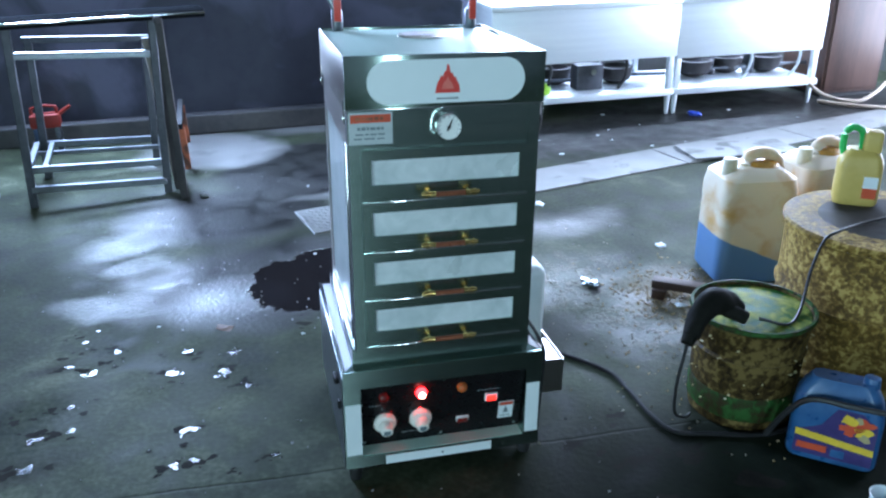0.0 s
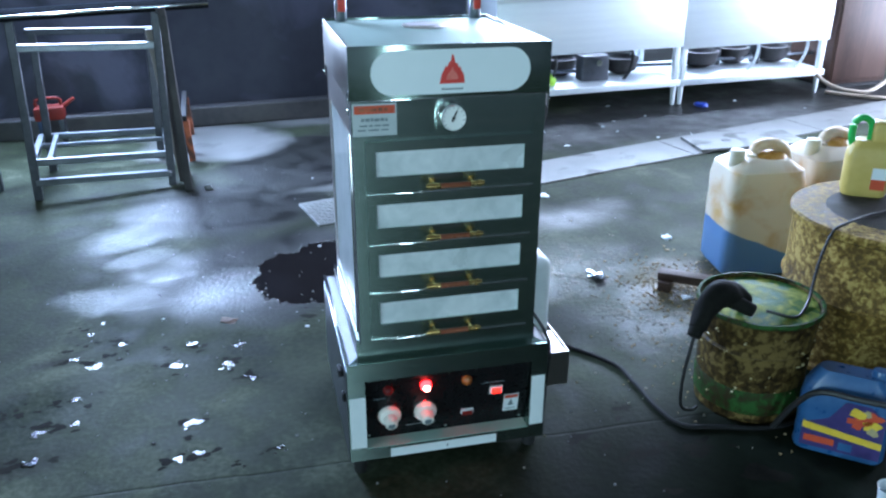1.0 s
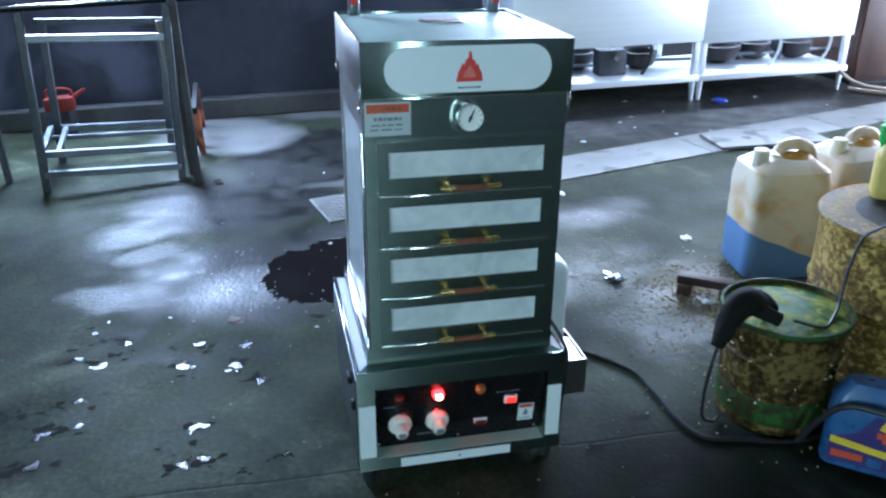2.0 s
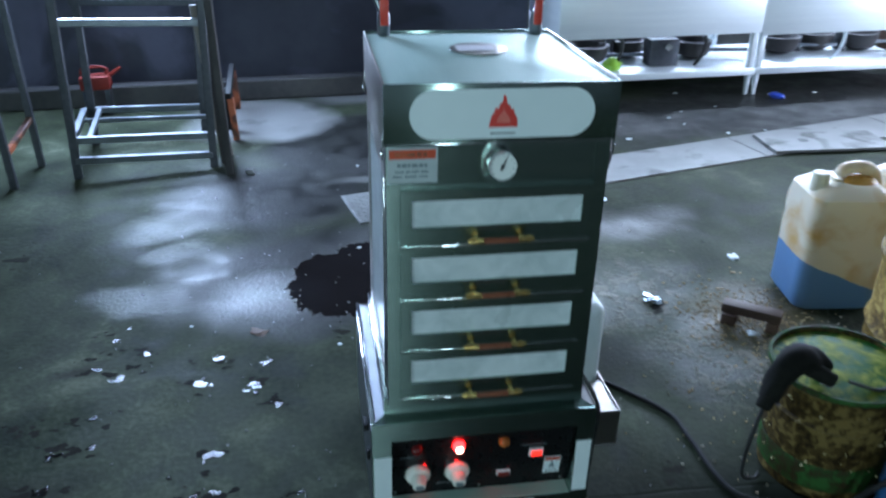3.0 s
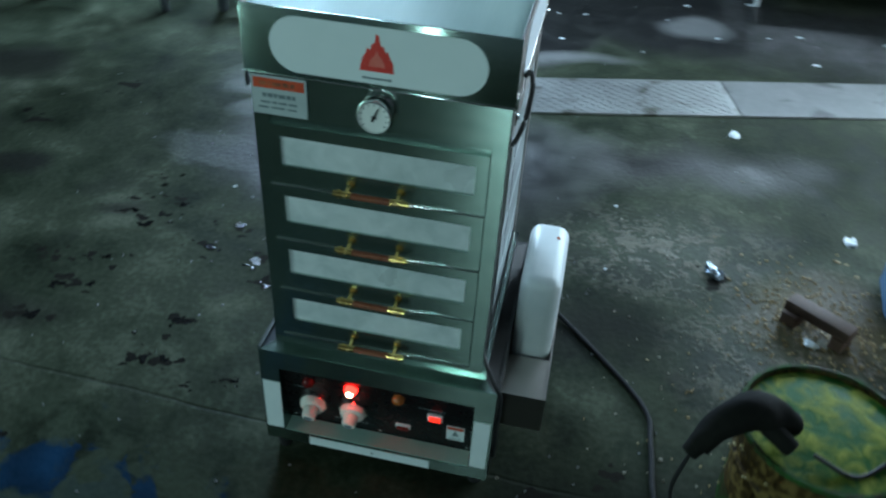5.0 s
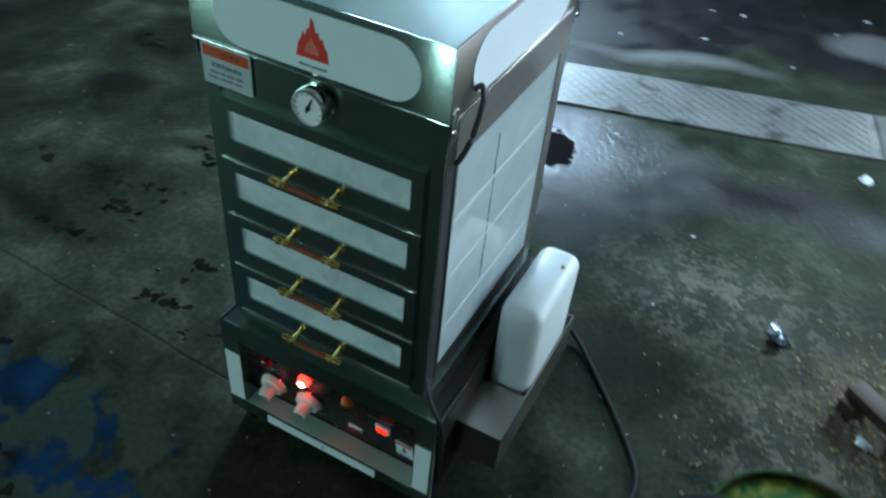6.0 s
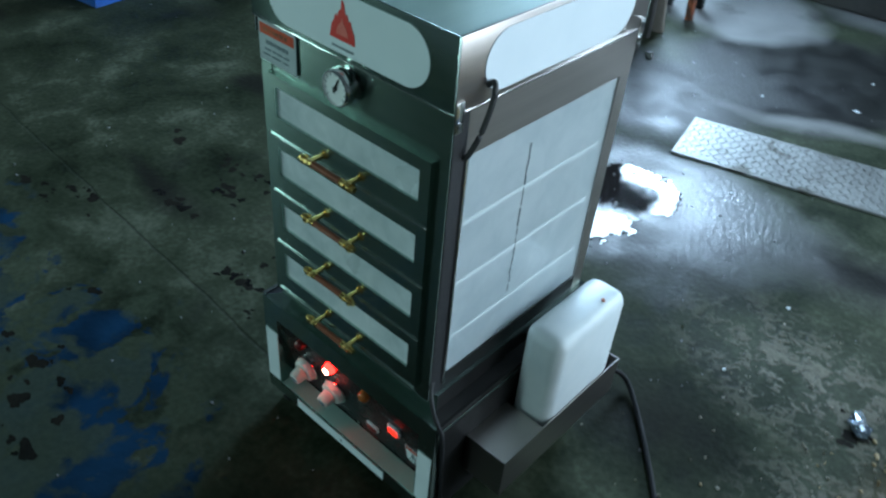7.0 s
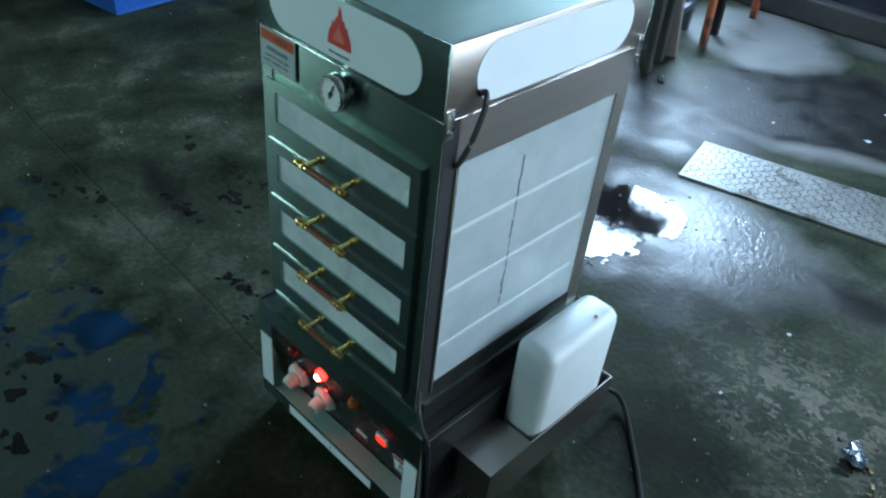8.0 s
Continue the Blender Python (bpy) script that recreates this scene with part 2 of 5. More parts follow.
    pale = union([(0.75, 2.75, 0.22, 0.16, 0, 0.4), (-0.66, 3.1, 0.46, 0.45, 0, 0.3), (0.1, 3.5, 0.6, 0.22, 0, 0.5), (0.1, 2.2, 0.45, 0.09, 12, 0.7)])
    crumbs = union([(0.95, 0.55, 0.42, 0.5, 0, 0.8), (0.6, 0.95, 0.45, 0.3, 0, 0.9)])
    speck = ramp(n, l, math_node(n, l, "ADD", math_node(n, l, "MULTIPLY", noise_node(n, l, 13, 12, base, 0.6), 0.55), math_node(n, l, "MULTIPLY", noise_node(n, l, 55, 8, base, 0.5), 0.45)), [(0.49, grey(0)), (0.56, grey(1))])
    paint_zone = union([(-0.66, -0.54, 0.98, 0.54, -6, 0.45), (-1.7, -0.4, 0.7, 0.45, 0, 0.45)])
    chipped = math_node(n, l, "ADD", math_node(n, l, "MULTIPLY", noise_node(n, l, 6.5, 12, base, 0.5), 0.62), math_node(n, l, "MULTIPLY", noise_node(n, l, 19, 10, warped, 0.6), 0.38))
    left_paint = math_node(n, l, "ADD", chipped, math_node(n, l, "MULTIPLY", paint_zone, 0.16))
    blue = math_node(n, l, "MULTIPLY", ramp(n, l, left_paint, [(0.59, grey(0)), (0.63, grey(1))]), ramp(n, l, paint_zone, [(0.0, grey(0)), (0.25, grey(1))]))
    # bare patches where paint and skin have come away together
    bare = math_node(n, l, "MULTIPLY", ramp(n, l, noise_node(n, l, 5.5, 10, warped, 0.3), [(0.47, grey(0)), (0.52, grey(1))]), ramp(n, l, paint_zone, [(0.0, grey(0)), (0.3, grey(1))]))
    col = mix(n, l, math_node(n, l, "MULTIPLY", damp, 0.9), dry, mix(n, l, mid, (0.007, 0.007, 0.008), (0.026, 0.025, 0.025)))
    col = mix(n, l, pale, col, mix(n, l, mid, (0.14, 0.14, 0.135), (0.22, 0.22, 0.215)))
    col = mix(n, l, math_node(n, l, "MULTIPLY", math_node(n, l, "MULTIPLY", crumbs, speck), 0.8), col, mix(n, l, fine, (0.08, 0.072, 0.05), (0.27, 0.25, 0.20)))
    sawdust = union([(1.02, 0.72, 0.26, 0.24, 0, 0.9)])
    col = mix(n, l, math_node(n, l, "MULTIPLY", sawdust, 0.65), col, mix(n, l, mid, (0.05, 0.030, 0.008), (0.22, 0.145, 0.05)))
    col = mix(n, l, blue, col, mix(n, l, ramp(n, l, mid, [(0.35, grey(0)), (0.65, grey(1))]), (0.005, 0.016, 0.034), (0.011, 0.038, 0.086)))
    col = mix(n, l, math_node(n, l, "MULTIPLY", bare, 0.8), col, mix(n, l, fine, (0.030, 0.040, 0.024), (0.068, 0.082, 0.052)))
    # grease spots
    spots = ramp(n, l, noise_node(n, l, 3.7, 5, warped, 0.2), [(0.60, grey(0)), (0.68, grey(1))])
    col = mix(n, l, math_node(n, l, "MULTIPLY", spots, 0.3), col, (0.02, 0.02, 0.019))
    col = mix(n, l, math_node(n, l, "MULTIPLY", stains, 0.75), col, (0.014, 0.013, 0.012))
    # shade in front of the cabinet, mixed into the colour
    col = mix(n, l, math_node(n, l, "MULTIPLY", front_shade, 0.85), col, mix(n, l, ramp(n, l, mid, [(0.35, grey(0)), (0.65, grey(1))]), (0.003, 0.005, 0.0035), (0.011, 0.015, 0.010)))
    col = mix(n, l, pool, col, (0.012, 0.010, 0.010))
    # the joint between two pours
    sep = n.new("ShaderNodeSeparateXYZ")
    l.new(base, sep.inputs[0])
    wob = math_node(n, l, "MULTIPLY", math_node(n, l, "SUBTRACT", noise_node(n, l, 5, 6, base), 0.5), 0.03)
    line = math_node(n, l, "ADD", math_node(n, l, "ADD", sep.outputs["Y"], math_node(n, l, "MULTIPLY", sep.outputs["X"], 0.056)), wob)
    gap = math_node(n, l, "ABSOLUTE", math_node(n, l, "SUBTRACT", line, 0.045))
    crack = math_node(n, l, "SUBTRACT", 1.0, math_node(n, l, "DIVIDE", gap, 0.006, True))
    col = mix(n, l, math_node(n, l, "MULTIPLY", math_node(n, l, "MULTIPLY", crack, big), 0.9), col, (0.02, 0.022, 0.018))
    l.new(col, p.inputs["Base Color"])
    rough = ramp(n, l, mid, [(0.3, grey(0.5)), (0.7, grey(0.75))])
    rough = mix(n, l, math_node(n, l, "MULTIPLY", damp, 0.8), rough, ramp(n, l, mid, [(0.35, grey(0.26)), (0.7, grey(0.5))]))
    rough = mix(n, l, wet_sheen, rough, ramp(n, l, mid, [(0.36, grey(0.46)), (0.62, grey(0.58))]))
    rough = mix(n, l, math_node(n, l, "MULTIPLY", slick, 0.9), rough, ramp(n, l, mid, [(0.36, grey(0.27)), (0.62, grey(0.39))]))
    rough = mix(n, l, math_node(n, l, "MULTIPLY", crumbs, 0.7), rough, ramp(n, l, mid, [(0.4, grey(0.3)), (0.6, grey(0.55))]))
    rough = mix(n, l, pool, rough, grey(0.05))
    l.new(rough, p.inputs["Roughness"])
    wet = math_node(n, l, "MAXIMUM", math_node(n, l, "MAXIMUM", math_node(n, l, "MAXIMUM", wet_sheen, slick), pool), math_node(n, l, "MAXIMUM", math_node(n, l, "MULTIPLY", damp, 0.6), math_node(n, l, "MULTIPLY", crumbs, 0.55)))
    l.new(math_node(n, l, "MULTIPLY", math_node(n, l, "ADD", math_node(n, l, "ADD", math_node(n, l, "MULTIPLY", wet, 0.20), 0.05), math_node(n, l, "MULTIPLY", slick, 0.95)), math_node(n, l, "SUBTRACT", 1.0, math_node(n, l, "MULTIPLY", front_shade, 0.6))), p.inputs["Specular IOR Level"])
    h = math_node(n, l, "ADD", math_node(n, l, "MULTIPLY", mid, 0.6), math_node(n, l, "MULTIPLY", fine, 0.4))
    h = math_node(n, l, "MULTIPLY", h, math_node(n, l, "SUBTRACT", 1.0, math_node(n, l, "MULTIPLY", pool, 0.86)))
    h = math_node(n, l, "SUBTRACT", h, math_node(n, l, "MULTIPLY", crack, 0.4))
    flaky = math_node(n, l, "MULTIPLY", speck, crumbs)
    h = math_node(n, l, "ADD", h, math_node(n, l, "MULTIPLY", flaky, 0.6))
    ripple = math_node(n, l, "MULTIPLY", noise_node(n, l, 70, 4, base, 0.8), math_node(n, l, "MULTIPLY", math_node(n, l, "MAXIMUM", wet_sheen, slick), 0.6))
    h = math_node(n, l, "ADD", h, math_node(n, l, "MULTIPLY", ripple, math_node(n, l, "SUBTRACT", 1.0, math_node(n, l, "MULTIPLY", pool, 0.93))))
    bump(n, l, p, h, 0.5, 0.008)
    return m


FLOOR_MAT = floor_material()


# ---- mesh helpers ----
def link_mesh(name, bm, material, smooth=False):
    me = bpy.data.meshes.new(name)
    bmesh.ops.recalc_face_normals(bm, faces=bm.faces[:])
    bm.to_mesh(me)
    bm.free()
    me.materials.append(material)
    if smooth:
        for f in me.polygons:
            f.use_smooth = True
        me.set_sharp_from_angle(angle=radians(40))
    return new(name, me)


def part(name, bm, material, parent, label="", smooth=True):
    ob = link_mesh(name, bm, material, smooth)
    ob.parent = parent
    if label:
        ob["label"] = label
    return ob


def thing(name, m=None):
    ob = new(name)
    ob.empty_display_size = 0.05
    if m is not None:
        ob.matrix_basis = m
    return ob


def solid(x0, x1, y0, y1, z0, z1, bevel=0.0, bm=None, seg=2):
    own = bmesh.new()
    bmesh.ops.create_cube(own, size=1)
    for v in own.verts:
        v.co = Vector((x0 + (v.co.x + 0.5) * (x1 - x0), y0 + (v.co.y + 0.5) * (y1 - y0), z0 + (v.co.z + 0.5) * (z1 - z0)))
    if bevel:
        bmesh.ops.bevel(own, geom=own.edges[:], offset=bevel, segments=seg, affect="EDGES", profile=0.5)
    return merge(bm, own)


def merge(bm, own):
    if bm is None:
        return own
    me = bpy.data.meshes.new("tmp")
    own.to_mesh(me)
    own.free()
    bm.from_mesh(me)
    bpy.data.meshes.remove(me)
    return bm


def rod(a, b, r, r2=None, seg=16, bm=None, bevel=0.0):
    own = bmesh.new()
    a, b = Vector(a), Vector(b)
    bmesh.ops.create_cone(own, cap_ends=True, segments=seg, radius1=r, radius2=r if r2 is None else r2, depth=(b - a).length)
    if bevel:
        rim = [e for e in own.edges if len(e.link_faces) == 2 and any(len(f.verts) > 4 for f in e.link_faces)]
        bmesh.ops.bevel(own, geom=rim, offset=bevel, segments=2, affect="EDGES", profile=0.5)
    own.transform(Matrix.Translation((a + b) / 2) @ (b - a).to_track_quat("Z", "Y").to_matrix().to_4x4())
    return merge(bm, own)


def spline(points, steps=6):
    pts = [Vector(q) for q in points]
    pts = [pts[0] * 2 - pts[1]] + pts + [pts[-1] * 2 - pts[-2]]
    out = []
    for i in range(1, len(pts) - 2):
        a, b, c, d = pts[i - 1:i + 3]
        for k in range(steps):
            t = k / steps
            out.append(0.5 * ((2 * b) + (c - a) * t + (2 * a - 5 * b + 4 * c - d) * t * t + (3 * b - a - 3 * c + d) * t ** 3))
    out.append(pts[-2])
    return out


def hose(points, r, seg=8, steps=6, bm=None):
    own = bmesh.new()
    line = spline(points, steps)
    rings = []
    for i, q in enumerate(line):
        d = (line[min(i + 1, len(line) - 1)] - line[max(i - 1, 0)]).normalized()
        side = d.cross(Vector((0, 0, 1))) if abs(d.z) < 0.95 else d.cross(Vector((1, 0, 0)))
        side.normalize()
        up = side.cross(d)
        rings.append([own.verts.new(q + r * (side * math.cos(a) + up * math.sin(a))) for a in [2 * math.pi * j / seg for j in range(seg)]])
    for a, b in zip(rings, rings[1:]):
        for j in range(seg):
            own.faces.new((a[j], a[(j + 1) % seg], b[(j + 1) % seg], b[j]))
    own.faces.new(rings[0])
    own.faces.new(rings[-1][::-1])
    return merge(bm, own)


def slab(outline, thick, bm=None, bevel=0.0):
    """A flat plate: outline in x and z (front face towards -y), from y = 0 back to y = thick."""
    own = bmesh.new()
    f = own.faces.new([own.verts.new((x, 0, z)) for x, z in outline])
    ext = bmesh.ops.extrude_face_region(own, geom=[f])
    bmesh.ops.translate(own, verts=[g for g in ext["geom"] if isinstance(g, bmesh.types.BMVert)], vec=(0, thick, 0))
    if bevel:
        bmesh.ops.bevel(own, geom=[e for e in own.edges if abs(e.verts[0].co.y - e.verts[1].co.y) < 1e-6], offset=bevel, segments=2, affect="EDGES")
    return merge(bm, own)


def pill(w, h, r, seg=8):
    pts = []
    for cx, cz, a0 in ((w / 2 - r, h / 2 - r, 0), (-w / 2 + r, h / 2 - r, 90), (-w / 2 + r, -h / 2 + r, 180), (w / 2 - r, -h / 2 + r, 270)):
        for k in range(seg + 1):
            a = radians(a0 + 90 * k / seg)
            pts.append((cx + r * math.cos(a), cz + r * math.sin(a)))
    return pts


def lathe(profile, seg=32, bm=None, wobble=0.0):
    """A turned body: profile of (radius, z)."""
    own = bmesh.new()
    rings = []
    for r, z in profile:
        rings.append([own.verts.new((max(r, 1e-4) * math.cos(a) * (1 + wobble * math.sin(3 * a + 9 * z)), max(r, 1e-4) * math.sin(a) * (1 + wobble * math.cos(2 * a)), z)) for a in [2 * math.pi * j / seg for j in range(seg)]])
    for a, b in zip(rings, rings[1:]):
        for j in range(seg):
            own.faces.new((a[j], a[(j + 1) % seg], b[(j + 1) % seg], b[j]))
    own.faces.new(rings[0][::-1])
    own.faces.new(rings[-1])
    return merge(bm, own)


def moved(bm, m):
    bm.transform(m)
    return bm


def structure(name, bm, material, label, smooth=False):
    return tagged(link_mesh(name, bm, material, smooth), label, name.split("_")[0], kind="structure")


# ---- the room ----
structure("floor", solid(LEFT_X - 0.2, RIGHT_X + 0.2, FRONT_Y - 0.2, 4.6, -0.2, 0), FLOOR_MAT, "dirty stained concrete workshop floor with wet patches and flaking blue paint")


def wall_with_hole(name, material, label, axis, at, thick, span, hole):
    """A wall along x ('y' fixed) or along y ('x' fixed) with one opening (from, to, sill, head)."""
    a, b = span
    bm = None
    pieces = [(a, b, 0, ROOF_Z)] if hole is None else [(a, hole[0], 0, ROOF_Z), (hole[1], b, 0, ROOF_Z), (hole[0], hole[1], hole[3], ROOF_Z)] + ([(hole[0], hole[1], 0, hole[2])] if hole[2] > 0 else [])
    for u0, u1, z0, z1 in pieces:
        bm = solid(u0, u1, at, at + thick, z0, z1, bm=bm) if axis == "y" else solid(at, at + thick, u0, u1, z0, z1, bm=bm)
    return structure(name, bm, material, label)


wall_with_hole("wall_back", WALL_DARK, "dark sooty painted back wall with a high window opening", "y", BACK_Y, 0.18, (LEFT_X, 1.0), (-1.78, -0.92, 0.94, 2.18))
wall_with_hole("wall_back_recess", WALL_GREY, "grimy plaster wall with a wide window above the steel counter", "y", RECESS_Y, 0.18, (1.0, RIGHT_X), (1.25, 4.35, 0.9, 2.5))
structure("wall_recess_return", solid(0.9, 1.0, BACK_Y + 0.18, 4.48, 0, ROOF_Z), WALL_DARK, "short dark return wall beside the counter")
wall_with_hole("wall_right", WALL_GREY, "grimy plaster side wall with a wide open doorway", "x", RIGHT_X, 0.18, (FRONT_Y, 4.48), (0.55, 3.25, 0, 2.45))
wall_with_hole("wall_left", WALL_GREY, "grimy plaster side wall with an open doorway", "x", LEFT_X - 0.18, 0.18, (FRONT_Y, BACK_Y + 0.18), (-4.7, -2.7, 0, 2.45))
wall_with_hole("wall_front", WALL_GREY, "grimy plaster wall with a door standing ajar", "y", FRONT_Y - 0.18, 0.18, (LEFT_X, RIGHT_X), (-0.4, 0.0, 0, 2.35))
structure("ceiling", solid(LEFT_X - 0.2, RIGHT_X + 0.2, FRONT_Y - 0.2, 4.6, ROOF_Z, ROOF_Z + 0.1), ROOF_MAT, "dull grey sheet roof")
structure("baseboard", solid(LEFT_X, 1.0, BACK_Y - 0.1, BACK_Y, 0, 0.12, 0.01), KERB_SOOTY, "worn concrete kerb at the foot of the back wall")


# ---- the steam cabinet ----
def text_bars(parent, x, z, w, h, y, count, material):
    rnd = random.Random(int(1000 * (x + 3 * z + w)))
    cut = sorted([0.0, 1.0] + [(i + rnd.uniform(-0.25, 0.25)) / count for i in range(1, count)])
    for a, b in zip(cut, cut[1:]):
        part("print_mark", moved(solid(x + a * w, x + (b - 0.22 / count) * w, 0, 0.0006, z, z + h * rnd.uniform(0.8, 1.0)), pose(0, y, 0)), material, parent, smooth=False)


def flame_outline(s):
    pts = [(-0.5, -0.5), (0.5, -0.5), (0.47, -0.2), (0.36, 0.0), (0.33, 0.14), (0.25, 0.1), (0.2, 0.28), (0.12, 0.26), (0.06, 0.56), (-0.02, 0.62), (-0.06, 0.36), (-0.14, 0.3), (-0.2, 0.12), (-0.27, 0.2), (-0.33, 0.02), (-0.42, -0.12)]
    return [(x * s, z * s) for x, z in pts]


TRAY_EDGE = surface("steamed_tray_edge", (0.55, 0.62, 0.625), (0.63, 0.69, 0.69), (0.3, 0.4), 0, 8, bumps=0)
STREAK = surface("run_of_water", (0.12, 0.15, 0.16), (0.22, 0.26, 0.27), (0.1, 0.2), 0, 30, bumps=0)
GREY_SIGN = surface("grey_enamel_sign", (0.40, 0.45, 0.47), (0.48, 0.53, 0.55), (0.35, 0.45), 0, 8, bumps=0)
LID_PATCH = surface("pale_pink_patch", (0.72, 0.68, 0.72), (0.8, 0.76, 0.8), (0.4, 0.5), 0, 20, bumps=0)
FAINT_PRINT = surface("faint_print", (0.25, 0.26, 0.27), (0.33, 0.34, 0.35), (0.4, 0.5), 0, 30, bumps=0)
DARK_RED = surface("dark_red_rocker", (0.14, 0.008, 0.006), (0.2, 0.014, 0.01), (0.3, 0.4), 0, 30, bumps=0)


def steam_cabinet():
    top = thing("steam_cabinet", pose(-0.0275, 0, 0, -0.7, 1.6, 0))
    # base with a recessed control panel
    bw, y0, y1 = 0.241, -0.012, 0.49
    bm = solid(-bw, bw, y0 + 0.054, y1, 0.045, 0.295)
    base = part("base", bm, STEEL, top, "brushed steel base box", False)
    for x in (-1, 1):
        part("base_stile", solid(min(x * bw, x * 0.201), max(x * bw, x * 0.201), y0, y0 + 0.054, 0.045, 0.295), STEEL, top, smooth=False)
    part("base_header", solid(-0.201, 0.201, y0, y0 + 0.054, 0.262, 0.295), STEEL, top, smooth=False)
    part("base_sill", solid(-0.201, 0.201, y0, y0 + 0.054, 0.045, 0.075), STEEL, top, smooth=False)
    # strip added over the sill to give it the look of green light
    part("film_strip", solid(-0.2, 0.2, y0 + 0.003, y0 + 0.043, 0.0752, 0.0760), STEEL_LIT, top, "pale strip added on the sill, green light in its colour", False)
    # ledge: a shallow tray rim that steps in to the body
    lo = [(-bw, y0), (bw, y0), (bw, y1), (-bw, y1)]
    loops = [(0.0, 0.295), (0.0, 0.308), (0.006, 0.308), (0.028, 0.314), (0.028, 0.352)]

    def ledge(name, sides, material, label, caps):
        bm = bmesh.new()
        rings = [[bm.verts.new((x - math.copysign(inset, x), y + (inset if y < 0.2 else -inset), z)) for x, y in lo] for inset, z in loops]
        for a, b in zip(rings, rings[1:]):
            for j in sides:
                bm.faces.new((a[j], a[(j + 1) % 4], b[(j + 1) % 4], b[j]))
        if caps:
            bm.faces.new(rings[-1])
            bm.faces.new(rings[0][::-1])
        bmesh.ops.delete(bm, geom=[v for v in bm.verts if not v.link_faces], context="VERTS")
        part(name, bm, material, top, label, False)

    ledge("base_ledge", (0,), STEEL, "folded steel ledge round the base", True)
    # one steel all round: darker sides carry their shade in the colour
    ledge("base_ledge", (1, 2), STEEL_SHADED, "right and back of the folded ledge, shade in their colour", False)
    ledge("base_ledge", (3,), STEEL_DARK, "left side of the folded ledge, dimmed by its colour", False)
    part("rim_strip", solid(-0.2145, -0.209, y0 + 0.03, y1 - 0.03, 0.352, 0.356, 0.001), CHROME, top, "bright folded rim under the body")
    part("rim_strip", solid(-bw - 0.002, -bw + 0.006, y0 + 0.002, y1 - 0.002, 0.309, 0.313, 0.001), CHROME, top, "bright folded rim of the base")
    panel = part("control_panel", solid(-0.2, 0.2, y0 + 0.024, y0 + 0.0295, 0.0755, 0.2615), PANEL_BLACK, top, "glossy black control panel with knobs and lamps", False)
    panel.matrix_basis = pose(0, y0 + 0.024, 0.19, 10.5) @ pose(0, -y0 - 0.024, -0.19)
    py = y0 + 0.024
    for x in (-0.142, -0.055):
        knob = part("knob", rod((x, py, 0.148), (x, py - 0.006, 0.148), 0.0315, seg=32, bevel=0.002), CHROME, panel, "chrome bezel of a rotary knob")
        part("knob_skirt", rod((x, py - 0.006, 0.148), (x, py - 0.018, 0.148), 0.028, 0.025, 32, bevel=0.002), KNOB_WHITE, knob, "cream plastic dial")
        part("knob_grip", rod((x, py - 0.018, 0.148), (x, py - 0.042, 0.146), 0.017, 0.014, 24, bevel=0.003), KNOB_WHITE, knob)
        part("knob_cap", rod((x, py - 0.042, 0.146), (x, py - 0.0425, 0.146), 0.009, seg=20), GREY_PRINT, knob)
    part("indicator_lamp", moved(lathe([(0.013, 0), (0.013, 0.006), (0.010, 0.012), (0.004, 0.015)], 24), pose(-0.055, py, 0.225, 90)), LAMP_RED, panel, "glowing red indicator lamp")
    part("lamp_core", moved(lathe([(0.008, 0.0), (0.007, 0.003), (0.003, 0.004)], 18), pose(-0.055, py - 0.0135, 0.225, 90)), LAMP_CORE, panel, "white-hot lamp core")
    part("indicator_lamp", moved(lathe([(0.013, 0), (0.013, 0.006), (0.010, 0.012), (0.004, 0.015)], 24), pose(0.045, py, 0.226, 90)), LAMP_OFF, panel, "unlit amber indicator lamp")
    part("indicator_lamp", moved(lathe([(0.013, 0), (0.013, 0.006), (0.010, 0.012), (0.004, 0.015)], 24), pose(-0.145, py, 0.224, 90)), lit("unlit_red_lens", (1, 0, 0), 0.0, (0.10, 0.008, 0.008)), panel, "unlit dark red indicator lamp")
    rocker = part("rocker_switch", solid(0.105, 0.137, py - 0.006, py, 0.172, 0.194, 0.001), WHITE_FILM, panel, "white frame of a lit switch")
    part("rocker", solid(0.109, 0.133, py - 0.010, py - 0.006, 0.175, 0.191, 0.0015), SWITCH_LIT, rocker, "lit red rocker")
    rocker = part("rocker_switch", solid(0.036, 0.068, py - 0.005, py, 0.116, 0.130, 0.001), WHITE_FILM, panel, "white frame of a switch")
    part("rocker", solid(0.039, 0.065, py - 0.009, py - 0.005, 0.114, 0.126, 0.0015), DARK_RED, rocker, "dark red rocker")
    label = part("warning_label", solid(0.145, 0.183, py - 0.0008, py, 0.104, 0.158), WHITE_FILM, panel, "small white warning label", False)
    part("label_heading", solid(0.147, 0.181, py - 0.0014, py - 0.0008, 0.146, 0.156), ORANGE_PRINT, label, smooth=False)
    part("label_symbol", moved(slab([(-0.007, -0.01), (0.007, -0.01), (0.0, 0.012)], 0.0006), pose(0.164, py - 0.0014, 0.132)), GREY_PRINT, label, smooth=False)
    text_bars(label, 0.15, 0.110, 0.028, 0.004, py - 0.0014, 4, GREY_PRINT)
    text_bars(panel, -0.10, 0.100, 0.075, 0.0022, py - 0.0007, 9, FAINT_PRINT)
    text_bars(panel, -0.18, 0.196, 0.03, 0.003, py - 0.0007, 4, GREY_PRINT)
    text_bars(panel, 0.085, 0.204, 0.06, 0.003, py - 0.0007, 6, GREY_PRINT)
